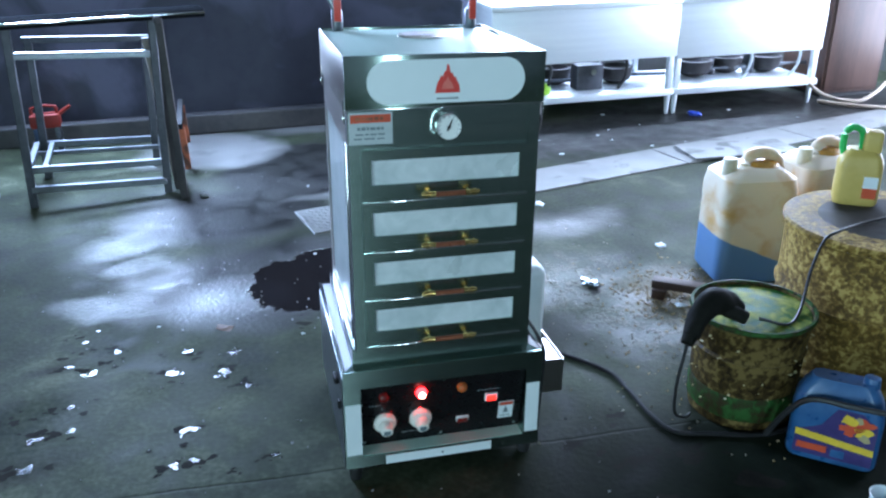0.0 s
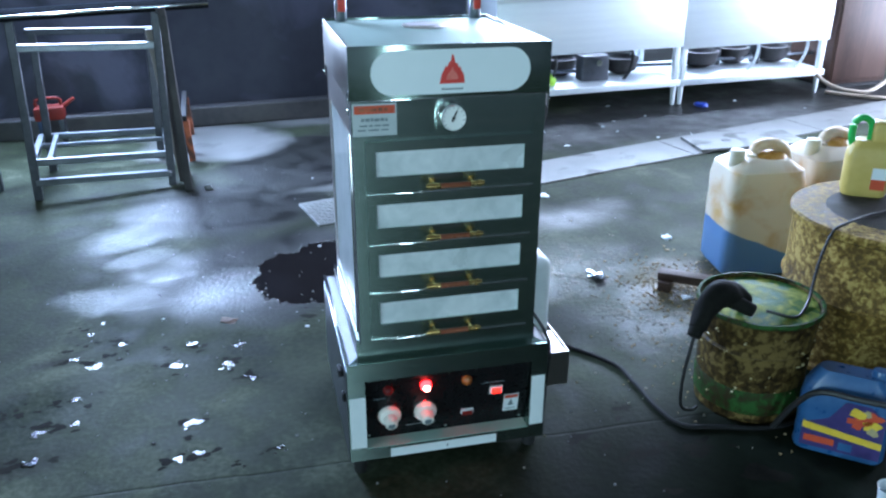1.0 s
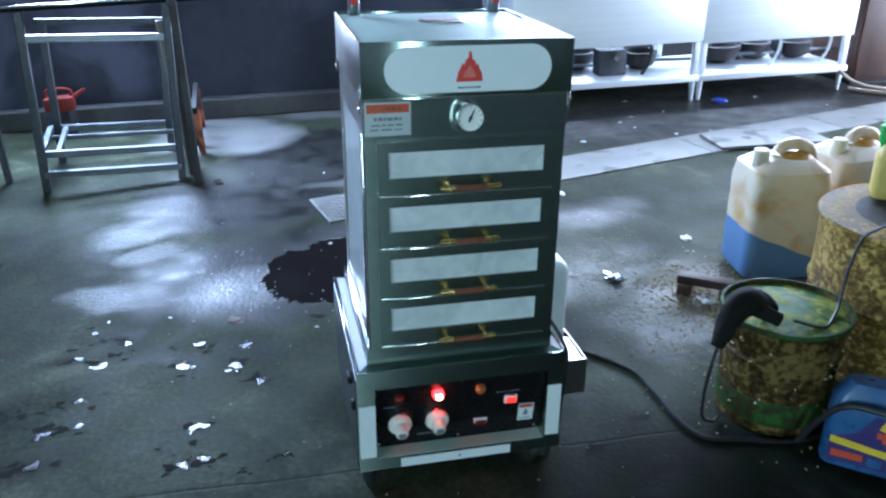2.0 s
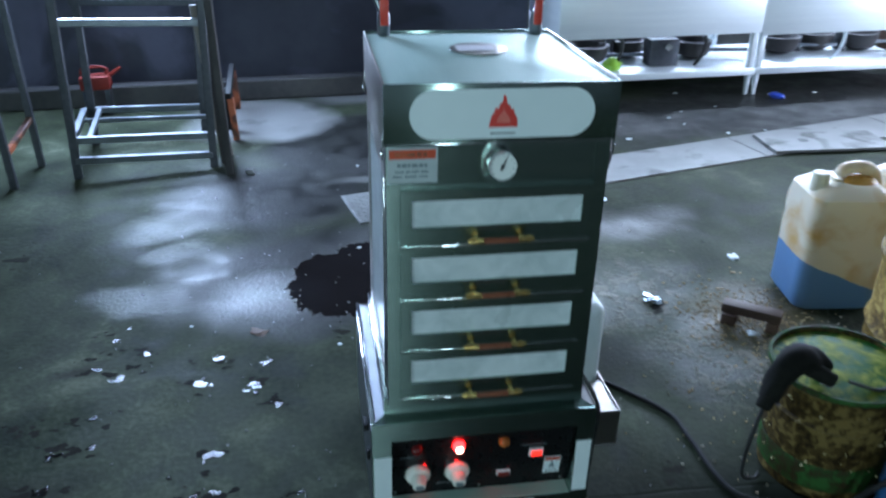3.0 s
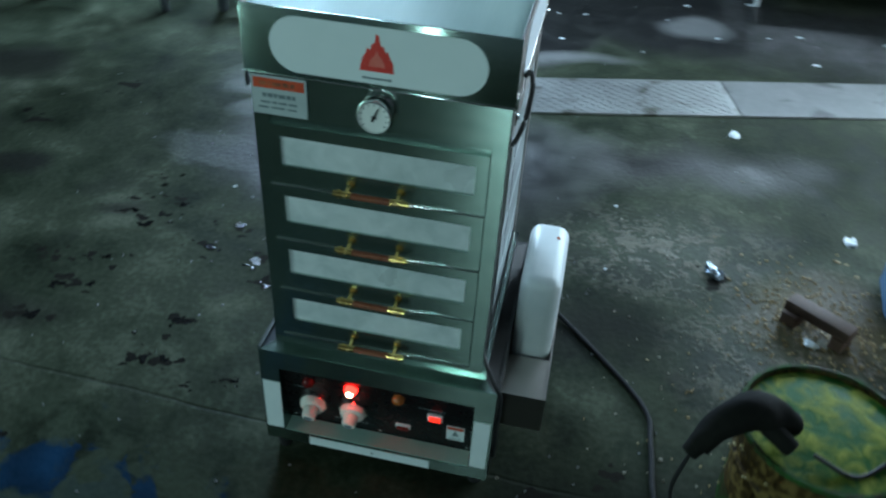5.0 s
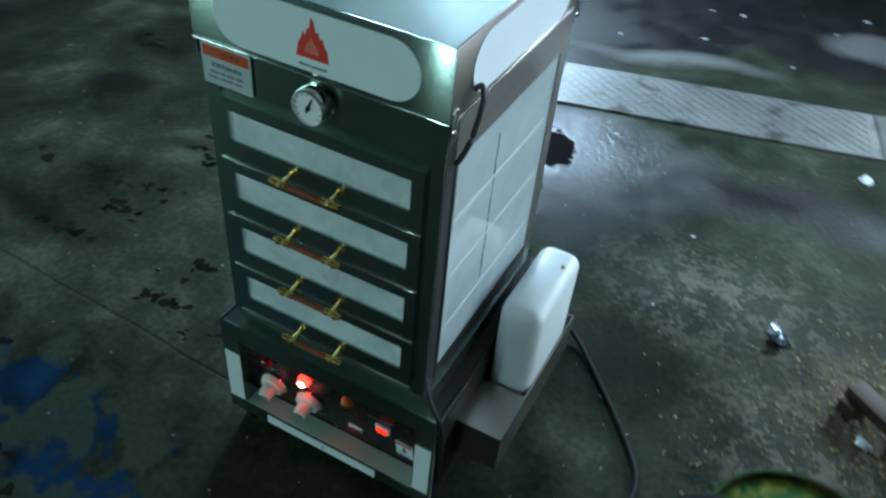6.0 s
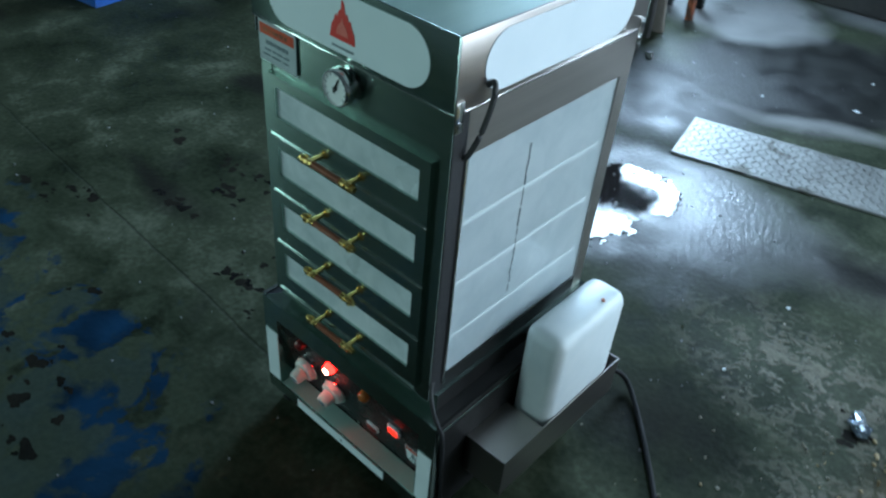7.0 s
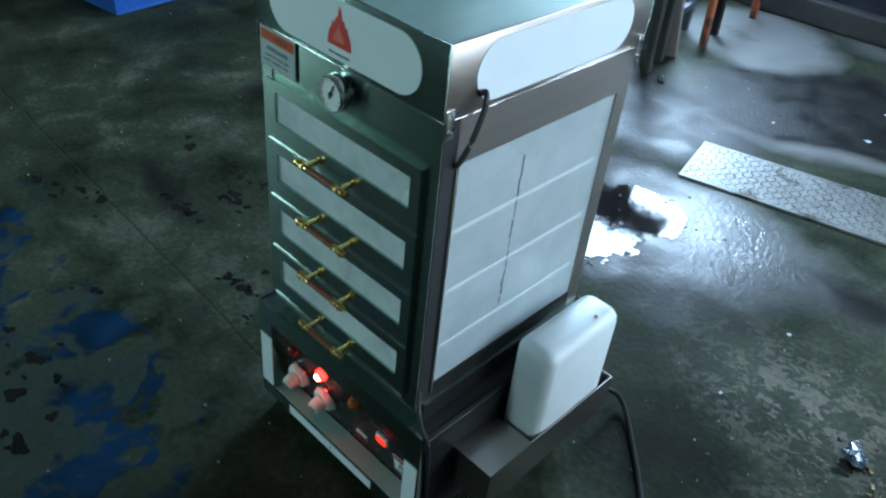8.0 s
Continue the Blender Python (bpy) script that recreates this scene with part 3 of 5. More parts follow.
    for x, z in ((-0.19, 0.083), (0.0, 0.083), (0.19, 0.083), (0.0, 0.255)):
        part("screw", rod((x, py, z), (x, py - 0.002, z), 0.004, seg=12, bevel=0.0008), CHROME, panel)
    # strips of protective film left on the base
    part("film_strip", solid(-0.238, -0.201, y0 - 0.0012, y0, 0.083, 0.222), WHITE_FILM, top, "strip of white protective film", False)
    part("film_strip", solid(0.203, 0.2365, y0 - 0.0012, y0, 0.083, 0.222), WHITE_FILM, top, "strip of white protective film", False)
    part("film_strip", solid(-0.145, 0.118, y0 - 0.0012, y0, 0.047, 0.070), WHITE_FILM, top, "strip of white protective film", False)
    text_bars(top, -0.008, 0.055, 0.006, 0.007, y0 - 0.0018, 1, GREY_PRINT)
    for x in (-0.215, 0.215):
        for y in (0.02, 0.46):
            part("foot", rod((x, y, -0.006), (x, y, 0.046), 0.014, 0.019, 20, bevel=0.002), RUBBER, top, "black rubber foot")
    part("latch", solid(-0.254, -0.243, 0.05, 0.085, 0.245, 0.262, 0.003), MATT_BLACK, top, "small black catch on the side")
    part("latch", solid(-0.251, -0.243, 0.012, 0.03, 0.20, 0.222, 0.003), MATT_BLACK, top, "small black catch on the side")
    # body: corner posts, rails, back
    w, f, b = 0.205, 0.0, 0.455
    for x in (-w, w):
        for y in (f, b):
            xa, xb = (x, x + 0.026) if x < 0 else (x - 0.026, x)
            ya, yb = (y, y + 0.03) if y == f else (y - 0.03, y)
            part("corner_post", solid(xa, xb, ya, yb, 0.345, 0.905), STEEL if y == f else STEEL_SIDE, top)
    part("back_panel", solid(-w + 0.026, w - 0.026, b - 0.012, b, 0.345, 0.905), STEEL, top, smooth=False)
    part("front_header", solid(-w + 0.026, w - 0.026, f + 0.002, f + 0.03, 0.815, 0.905), STEEL, top, "brushed steel band above the doors", False)
    part("front_sill", solid(-w + 0.026, w - 0.026, f + 0.002, f + 0.03, 0.345, 0.368), STEEL, top, smooth=False)
    part("body_floor", solid(-w + 0.026, w - 0.026, f + 0.03, b - 0.012, 0.345, 0.355), STEEL, top, smooth=False)
    for s in (-1, 1):
        xs = sorted((s * w, s * (w - 0.008)))
        part("side_rail", solid(xs[0], xs[1], f + 0.03, b - 0.03, 0.825, 0.905), STEEL_SIDE, top, "wide steel rail above the side glass", False)
        # lower rail: the right one gets near-black steel, its shade painted in
        part("side_rail", solid(xs[0], xs[1], f + 0.03, b - 0.03, 0.345, 0.385), STEEL_SHADED if s > 0 else STEEL_SIDE, top, smooth=False)
        pane = part("side_pane", solid(min(s * (w - 0.003), s * (w - 0.008)), max(s * (w - 0.003), s * (w - 0.008)), f + 0.03, b - 0.03, 0.385, 0.825), GLASS_SIDE, top, "steamed-up glass side pane", False)
        edge = sorted((s * (w - 0.003), s * (w + 0.004)))
        part("pane_edge", solid(edge[0], edge[1], f + 0.031, f + 0.036, 0.37, 0.83, 0.001), CHROME, top, "bright steel edge of the glass")
        part("seal", solid(min(s * (w - 0.002), s * (w + 0.001)), max(s * (w - 0.002), s * (w + 0.001)), f + 0.003, f + 0.0305, 0.352, 0.903), RUBBER, top, "black rubber seal", False)
    for i in range(4):
        z = 0.72 - 0.114 * i
        shelf = part("steam_tray", solid(-0.194, 0.194, 0.035, 0.42, z - 0.012, z + 0.004, 0.002), WHITE_FILM, top, "pale perforated steaming tray")
    # thin sheets added over the base's sides to darken them
    part("side_dimming_sheet", solid(bw, bw + 0.002, y0 + 0.012, y1 - 0.01, 0.05, 0.29), STEEL_SHADED, top, "right side of the base with shade in its colour", False)
    part("side_dimming_sheet", solid(-bw - 0.002, -bw, y0 + 0.004, y1 - 0.004, 0.05, 0.292), STEEL_OLD, top, "satin grey side of the base", False)
    # strips added on the pane's outer face, standing for trays seen through it
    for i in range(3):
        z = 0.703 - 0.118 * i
        part("tray_edge", solid(w - 0.0032, w - 0.0025, f + 0.037, b - 0.050, z - 0.0042, z + 0.0042), TRAY_EDGE, top, "pale strip on the side glass, standing for a tray edge", False)
    # a run of condensation down the side glass
    rnd = random.Random(5)
    bm = bmesh.new()
    for k in range(15):
        z = 0.785 - 0.0205 * k
        y, hw_ = 0.194 + rnd.uniform(-0.0012, 0.0012), rnd.uniform(0.0006, 0.0018)
        solid(w - 0.0031, w - 0.0022, y - hw_, y + hw_, z - 0.0205 * rnd.uniform(0.7, 1.0), z, bm=bm)
    part("condensation_streak", bm, STREAK, top, "dark run of condensation on the side glass", False)
    # four flap doors
    for i in range(4):
        zc = 0.80 - 0.114 * i
        zt, zb = zc + 0.0205, zc - 0.053 - 0.0385
        bm = solid(-0.18, 0.18, -0.010, 0.002, zc, zt)
        solid(-0.18, 0.18, -0.010, 0.002, zb, zc - 0.053, bm=bm)
        for s in (-1, 1):
            xs = sorted((s * 0.18, s * 0.160))
            solid(xs[0], xs[1], -0.010, 0.002, zc - 0.053, zc, bm=bm)
        door = part("flap_door", bm, STEEL, top, "steel flap door with a steamed window", False)
        part("door_lip", solid(-0.181, 0.181, -0.013, -0.008, zb - 0.001, zb + 0.0015, 0.0006), CHROME, door, "bright folded lip")
        part("window_pane", solid(-0.1605, 0.1605, -0.006, -0.002, zc - 0.0535, zc + 0.0005), GLASS_FRONT, door, "steamed-up window pane", False)
        hz = zc - 0.053 - 0.017
        handle = part("handle", rod((-0.034, -0.042, hz), (0.034, -0.042, hz), 0.0055, seg=14), WOOD_GRIP, door, "varnished wooden grip bar")
        for s in (-1, 1):
            bm = rod((s * 0.042, -0.009, hz), (s * 0.042, -0.040, hz), 0.0045, seg=12)
            rod((s * 0.042, -0.009, hz), (s * 0.042, -0.013, hz), 0.009, 0.007, 14, bm=bm)
            rod((s * 0.032, -0.042, hz), (s * 0.062, -0.042, hz), 0.0065, 0.005, 14, bm=bm)
            rod((s * 0.050, -0.042, hz), (s * 0.055, -0.042, hz), 0.008, seg=14, bm=bm)
            rod((s * 0.042, -0.042, hz), (s * 0.042, -0.050, hz + 0.004), 0.005, 0.003, 12, bm=bm)
            part("handle_bracket", bm, BRASS, handle, "polished brass handle bracket")
    # thermometer
    gauge = part("thermometer", moved(lathe([(0.0285, 0), (0.021, 0.001), (0.021, 0.008), (0.0285, 0.010), (0.0285, 0.024), (0.0255, 0.028), (0.0248, 0.0265), (0.0248, 0.023)], 40), pose(0, 0.001, 0.866, 90)), CHROME, top, "round chrome-rimmed dial thermometer")
    part("dial", rod((0, -0.0220, 0.866), (0, -0.0232, 0.866), 0.0248, seg=40), GAUGE_FACE, gauge, "white dial face")
    part("needle", moved(slab([(-0.002, -0.008), (0.002, -0.008), (0.0012, 0.017), (-0.0012, 0.017)], 0.0008), pose(0, -0.0248, 0.866, 0, 24, 0)), BLACK, gauge)
    part("needle_hub", rod((0, -0.0233, 0.866), (0, -0.0260, 0.866), 0.0035, seg=14), BLACK, gauge)
    for k in range(11):
        a = radians(-130 + 26 * k)
        part("dial_mark", moved(solid(-0.0006, 0.0006, 0, 0.0006, 0.019, 0.0235), pose(0, -0.0239, 0.866, 0, math.degrees(a), 0)), GREY_PRINT, gauge, smooth=False)
    # warning sign on the header
    sign = part("warning_sign", solid(-0.2035, -0.1135, -0.0025, -0.0005, 0.833, 0.899), GREY_SIGN, top, "white warning sign with a red heading", False)
    part("sign_heading", solid(-0.200, -0.117, -0.0032, -0.0025, 0.878, 0.895), ORANGE_PRINT, sign, smooth=False)
    text_bars(sign, -0.186, 0.863, 0.056, 0.007, -0.0032, 6, GREY_PRINT)
    text_bars(sign, -0.190, 0.8525, 0.064, 0.0034, -0.0032, 4, GREY_PRINT)
    text_bars(sign, -0.194, 0.8435, 0.068, 0.0034, -0.0032, 3, GREY_PRINT)
    text_bars(sign, -0.19, 0.883, 0.06, 0.007, -0.0037, 5, RUST)
    # hood
    hw, hf, hb, z0, z1 = 0.21, -0.008, 0.462, 0.904, 1.012
    t = 0.004
    part("hood_front", solid(-hw, hw, hf, hf + t, z0, z1, 0.001), STEEL, top, "steel hood front")
    part("hood_back", solid(-hw, hw, hb - t, hb, z0, z1, 0.001), STEEL, top)
    for s in (-1, 1):
        xs = sorted((s * hw, s * (hw - t)))
        part("hood_side", solid(xs[0], xs[1], hf + t, hb - t, z0 - 0.0, z1, 0.001), STEEL_SIDE, top, "steel hood side")
        for y in (hf + 0.004, hb - 0.020):
            lug = part("hood_lug", solid(min(s * hw, s * (hw + 0.002)), max(s * hw, s * (hw + 0.002)), y, y + 0.016, z0 - 0.028, z0 + 0.018, 0.0009), CHROME, top, "small bright steel fixing lug")
            part("lug_screw", rod((s * (hw + 0.002), y + 0.008, z0 - 0.016), (s * (hw + 0.005), y + 0.008, z0 - 0.016), 0.0048, 0.003, 12), CHROME, lug)
    part("hood_lip", solid(-hw, hw, hf - 0.0016, hf, z0, z0 + 0.0022, 0.0006), CHROME, top, "bright folded lip of the hood")
    part("hood_lip", solid(hw, hw + 0.0016, hf + 0.02, hb - 0.02, z0, z0 + 0.0022, 0.0006), CHROME, top, "bright folded lip of the hood")
    bm = bmesh.new()

    def rr(half_x, y_lo, y_hi, r, z):
        cx, cy = 0.0, (y_lo + y_hi) / 2
        return [bm.verts.new((cx + px, cy + py, z)) for px, py in pill(2 * half_x, y_hi - y_lo, r, 6)]
    a = rr(hw - t, hf + t, hb - t, 0.018, z1 - 0.006)
    c = [bm.verts.new((0.06 * math.cos(2 * math.pi * (k + 0.5) / 28), 0.227 + 0.06 * math.sin(2 * math.pi * (k + 0.5) / 28), z1 + 0.006)) for k in range(28)]
    for k in range(28):
        bm.faces.new((a[k], a[(k + 1) % 28], c[(k + 1) % 28], c[k]))
    bm.faces.new(c)
    part("hood_top", bm, STEEL_LIT, top, "cross-broken steel hood top, reflected light in its pale colour", False)
    part("vent_lid", moved(lathe([(0.056, 0.0), (0.056, 0.003), (0.05, 0.0042), (0.02, 0.0035)], 36), pose(0, 0.227, z1 + 0.0055)), STEEL_SIDE, top, "round vent lid in the hood top")
    part("lid_patch", solid(-0.045, 0.03, 0.20, 0.248, z1 + 0.0098, z1 + 0.0104), LID_PATCH, top, "pale pink rectangle on the vent lid", False)
    # rounded sign panels
    p = part("sign_panel", moved(slab(pill(0.33, 0.088, 0.044, 12), 0.0012), pose(0, hf - 0.0012, 0.958)), WHITE_SIGN, top, "white rounded sign panel with a red flame emblem", False)
    e = part("flame_emblem", moved(slab(flame_outline(0.052), 0.0006), pose(0, hf - 0.0019, 0.960)), RED_PRINT, p, "plain red flame shape", False)
    part("flame_core", moved(slab([(x * 0.55, z * 0.5) for x, z in flame_outline(0.045)], 0.0005), pose(0, hf - 0.0025, 0.953)), surface("pale_red_print", (0.62, 0.12, 0.09), (0.7, 0.18, 0.14), (0.4, 0.5), 0, 40, bumps=0), e, smooth=False)
    text_bars(p, -0.022, 0.921, 0.046, 0.004, hf - 0.0018, 7, GREY_PRINT)
    for s in (1,):
        part("sign_panel", moved(slab(pill(0.36, 0.088, 0.044, 12), 0.0012), pose(s * (hw + 0.0012), 0.227, 0.958, 0, 0, 90 * s)), WHITE_SIGN, top, "white rounded sign panel", False)
    # steam taps on the hood top
    for s in (-1, 1):
        x, y = s * 0.168, 0.425
        valve = part("steam_valve", rod((x, y, z1 - 0.004), (x, y, z1 + 0.045), 0.014, seg=20, bevel=0.002), STEEL_OLD, top, "steel steam valve with a red lever")
        part("valve_spout", rod((x, y, z1 + 0.04), (x + s * 0.03, y + 0.02, z1 + 0.115), 0.009, seg=16), STEEL_OLD, valve)
        part("spout_cap", rod((x + s * 0.026, y + 0.02, z1 + 0.112), (x + s * 0.040, y + 0.022, z1 + 0.125), 0.016, 0.012, 16), CHROME, valve)
        part("valve_lever", solid(x - 0.009, x + 0.009, y - 0.021, y - 0.015, z1 + 0.02, z1 + 0.09, 0.002), RED_PAINT, valve, "red lever grip")
    # cable from the hood to the body
    part("lamp_cable", hose([(hw + 0.001, 0.055, 0.930), (hw + 0.010, 0.058, 0.936), (hw + 0.016, 0.052, 0.915), (hw + 0.013, 0.038, 0.87), (hw + 0.004, 0.030, 0.838), (hw - 0.003, 0.028, 0.826)], 0.0042), RUBBER, top, "short black cable loop")
    part("lamp_cable", hose([(0.203, 0.010, 0.386), (0.216, -0.004, 0.366), (0.232, -0.010, 0.335), (0.248, -0.004, 0.29), (0.2475, 0.004, 0.2), (0.2475, 0.012, 0.1)], 0.0042), RUBBER, top, "black cable down the corner of the base")
    # tray on the side for the water bottle
    tx0, tx1, ty0, ty1, tz0, tz1 = 0.2435, 0.335, 0.075, 0.455, 0.13, 0.225
    tray = part("bottle_tray", solid(tx0, tx1, ty0, ty1, tz0, tz0 + 0.004), STEEL_SIDE, top, "folded steel side tray for the water bottle", False)
    for name, q in (("tray_wall", (tx1 - 0.003, tx1, ty0, ty1, tz0 + 0.004, tz1)), ("tray_wall", (tx0, tx1 - 0.003, ty0, ty0 + 0.003, tz0 + 0.004, tz1)), ("tray_wall", (tx0, tx1 - 0.003, ty1 - 0.003, ty1, tz0 + 0.004, tz1)), ("tray_shelf", (tx0, tx1 - 0.003, ty0 + 0.003, ty0 + 0.12, tz1 - 0.008, tz1 - 0.004))):
        part(name, solid(*q), STEEL_SIDE, tray, smooth=False)
    part("drain_cock", rod((0.29, 0.12, 0.13), (0.29, 0.12, 0.10), 0.008, seg=12), CHROME, top)
    return tagged(top, "stainless steel four-door food steaming cabinet with lit control panel, on concrete", "steam cabinet")


steam_cabinet()


def water_bottle():
    ob = thing("water_bottle", pose(-0.0275, 0, 0, -0.7, 1.6, 0) @ pose(0.287, 0.315, 0.1345))
    bm = solid(-0.043, 0.043, -0.112, 0.112, 0.0, 0.29, 0.026, seg=4)
    part("bottle_body", bm, TANK_WHITE, ob, "milky white plastic bottle")
    part("bottle_plug", rod((0.02, 0.05, 0.288), (0.02, 0.05, 0.2915), 0.004, seg=10), RUST, ob, "small rusty vent plug")
    return tagged(ob, "milky white plastic water bottle standing in the steel side tray", "water bottle")


water_bottle()
cord = link_mesh("power_cord", hose([(0.22, 0.50, 0.10), (0.25, 0.56, 0.06), (0.31, 0.58, 0.012), (0.532, 0.321, 0.007), (0.561, 0.193, 0.007), (0.566, 0.065, 0.007), (0.592, -0.026, 0.007), (0.679, -0.059, 0.007), (0.775, -0.091, 0.007), (0.864, -0.095, 0.007), (0.97, -0.06, 0.007)], 0.0062), MATT_BLACK, True)
tagged(cord, "thick black rubber power cord lying on the concrete", "power cord")


# ---- drain cover plates ----
IRON = surface("sooty_iron", (0.02, 0.02, 0.022), (0.06, 0.055, 0.055), (0.5, 0.7), 0.3, 20)
TABLE_FELT = surface("sooty_table_board", (0.006, 0.007, 0.008), (0.014, 0.015, 0.017), (0.8, 0.95), 0, 9, spec=0.0)
PLATE = surface("worn_tread_plate", (0.20, 0.205, 0.20), (0.36, 0.365, 0.355), (0.34, 0.55), 0.5, 12, stain=(0.10, 0.095, 0.08), stain_amount=0.55)
PLATE_PLAIN = surface("dusty_cover_plate", (0.12, 0.122, 0.118), (0.23, 0.232, 0.226), (0.45, 0.7), 0.1, 9, stain=(0.07, 0.07, 0.066), stain_amount=0.55)
strip = pose(-0.19, 1.64, 0, 0, 0, 12.3)


def cover_plate(at, length, treads):
    ob = thing("drain_cover_plate", strip @ pose(at, 0, 0))
    part("plate", solid(0, length - 0.006, 0, 0.30, -0.004, 0.008, 0.0015), PLATE if treads else PLATE_PLAIN, ob, smooth=False)
    if treads:
        bm = bmesh.new()
        step = 0.024
        for i in range(int(length / step) - 1):
            for j in range(12):
                a = 45 if (i + j) % 2 else -45
                moved_bar = moved(solid(-0.010, 0.010, -0.0024, 0.0024, 0, 0.0022), pose(0.02 + i * step, 0.018 + j * step, 0.008, 0, 0, a))
                merge(bm, moved_bar)
        tagged(part("tread_pattern", bm, PLATE, ob, smooth=False), kind="stuff")
    return tagged(ob, "worn steel tread plate over the floor drain" if treads else "dusty flat cover plate over the floor drain", "drain cover", "drain covers")


cover_plate(0.0, 1.12, True)
for k in range(3):
    cover_plate(1.12 + 0.95 * k, 0.95, False)
loose = thing("loose_cover_plate", pose(1.90, 2.36, 0.008, 0, 0, -4))
bm = solid(0, 0.62, -0.26, 0.0, 0, 0.014, 0.002)
part("plate", bm, PLATE_PLAIN, loose, smooth=False)
part("lifting_hole", rod((0.21, -0.12, 0.0135), (0.21, -0.12, 0.0148), 0.026, seg=20), BLACK, loose, "dark lifting hole")
tagged(loose, "loose grey cover plate with a lifting hole lying over the drain", "cover plate")

# ---- steel work table on the back wall side ----
def bar(a, b, w, material, parent, name="rail", h=None):
    """A square tube from a to b."""
    a, b = Vector(a), Vector(b)
    d = b - a
    bm = solid(-w / 2, w / 2, -(h or w) / 2, (h or w) / 2, 0, d.length, 0.003, seg=1)
    bm.transform(Matrix.Translation(a) @ d.to_track_quat("Z", "Y").to_matrix().to_4x4())
    return part(name, bm, material, parent)


table = thing("steel_work_table", pose(-1.1, 2.36, 0, -0.7, 3.0, 7) @ pose(1.1, -2.3, 0))
L, R, F, B = -1.44, -0.835, 2.33, 2.83
for x, y in ((L, F), (R, F), (L + 0.03, B), (R - 0.03, B)):
    bar((x, y, -0.012), (x, y, 0.71 if y == B else 0.805 if x < -1.2 else 0.845), 0.036, STEEL_DARK, table, "leg")
top_tilt = pose(-0.6, 2.24, 0.877, 0, -3.4, 0) @ pose(0.6, -2.24, -0.877)
part("tabletop", moved(solid(-2.3, -0.60, 2.243, 2.54, 0.862, 0.892, 0.004), top_tilt), TABLE_FELT, table, "dull dark tabletop")
part("top_edging", moved(solid(-2.3, -0.60, 2.237, 2.243, 0.877, 0.890, 0.002), top_tilt), CHROME, table, "bright steel edging")
for y, z in ((F, 0.17), (B, 0.17)):
    bar((L, y, z), (R, y, z), 0.03, STEEL_OLD, table)
for x in (L, R):
    bar((x, F, 0.17), (x, B, 0.17), 0.03, STEEL_OLD, table)
bar((L + 0.07, F, 0.17), (L + 0.07, B, 0.17), 0.024, STEEL_OLD, table)
bar((L, 2.66, 0.165), (R, 2.66, 0.165), 0.02, STEEL_OLD, table)
bar((L, F - 0.005, 0.075), (R, F - 0.005, 0.075), 0.03, STEEL_OLD, table)
bar((L, F, 0.69), (R, F, 0.69), 0.032, STEEL_OLD, table)
bar((L, B, 0.70), (R, B, 0.70), 0.032, STEEL_DARK, table)
tagged(table, "bare steel work table with low rails by the wall", "work table")

trestle = thing("trestle")
for x, y, m in ((-0.755, 2.30, IRON), (-0.79, 2.46, IRON)):
    bar((x, y, 0), (x + 0.0, y + 0.02, 0.84), 0.034, m, trestle, "leg")
bar((-0.755, 2.30, 0.84), (-0.79, 2.48, 0.84), 0.034, IRON, trestle)
tagged(trestle, "dark steel stand with slim legs beside the work table", "trestle")
bench = thing("low_frame")
for x, y, m in ((-0.76, 2.80, RUST), (-0.79, 3.36, RUST), (-0.80, 2.98, MATT_BLACK)):
    bar((x, y, 0), (x - 0.006, y, 0.225), 0.032, m, bench, "leg")
bar((-0.772, 2.76, 0.241), (-0.80, 3.40, 0.241), 0.03, MATT_BLACK, bench)
tagged(bench, "low sooty steel frame on rusty orange legs by the wall", "frame")
wood_leg = thing("timber_prop", pose(-0.79, 2.56, 0, 6, -4, 10))
part("plank", solid(-0.03, 0.03, -0.014, 0.014, 0.0, 0.75, 0.003), surface("weathered_timber", (0.16, 0.14, 0.12), (0.27, 0.24, 0.21), (0.6, 0.8), 0, 14, (4, 4, 0.6)), wood_leg)
tagged(wood_leg, "weathered timber prop leaning on the work table", "timber")

rack = thing("wire_rack")
for x, y in ((-1.70, 2.28), (-1.66, 2.56), (-2.28, 2.34), (-2.25, 2.8)):
    bar((x, y, 0), (x, y, 0.86), 0.03, STEEL_DARK, rack, "post")
for k in range(7):
    bar((-2.26 + 0.04 * k, 2.60, 0.22), (-2.26 + 0.04 * k, 2.60, 0.84), 0.008, STEEL_OLD, rack, "wire")
for k in range(8):
    bar((-2.27, 2.60, 0.24 + 0.08 * k), (-2.0, 2.60, 0.24 + 0.08 * k), 0.008, STEEL_OLD, rack, "wire")
bar((-1.70, 2.28, 0.16), (-1.66, 2.56, 0.24), 0.026, RUST, rack)
bar((-2.28, 2.34, 0.2), (-1.70, 2.28, 0.2), 0.026, STEEL_DARK, rack)
tagged(rack, "dark steel wire rack with slim posts", "wire rack")

PUMP_RED = surface("grimy_red_enamel", (0.15, 0.010, 0.005), (0.24, 0.020, 0.010), (0.5, 0.7), 0, 20)
pump = thing("red_pump", pose(-1.56, 3.4, -0.0, 0, 0, 6) @ Matrix.Diagonal((0.95, 0.95, 0.86, 1)))
part("body", solid(-0.085, 0.085, -0.06, 0.06, 0.17, 0.26, 0.014), PUMP_RED, pump, "red enamelled body")
part("carry_handle", hose([(-0.07, 0, 0.25), (-0.065, 0, 0.30), (0, 0, 0.312), (0.065, 0, 0.30), (0.07, 0, 0.25)], 0.010), PUMP_RED, pump)
part("spout", rod((0.08, 0, 0.25), (0.15, 0, 0.30), 0.014, 0.010), PUMP_RED, pump)
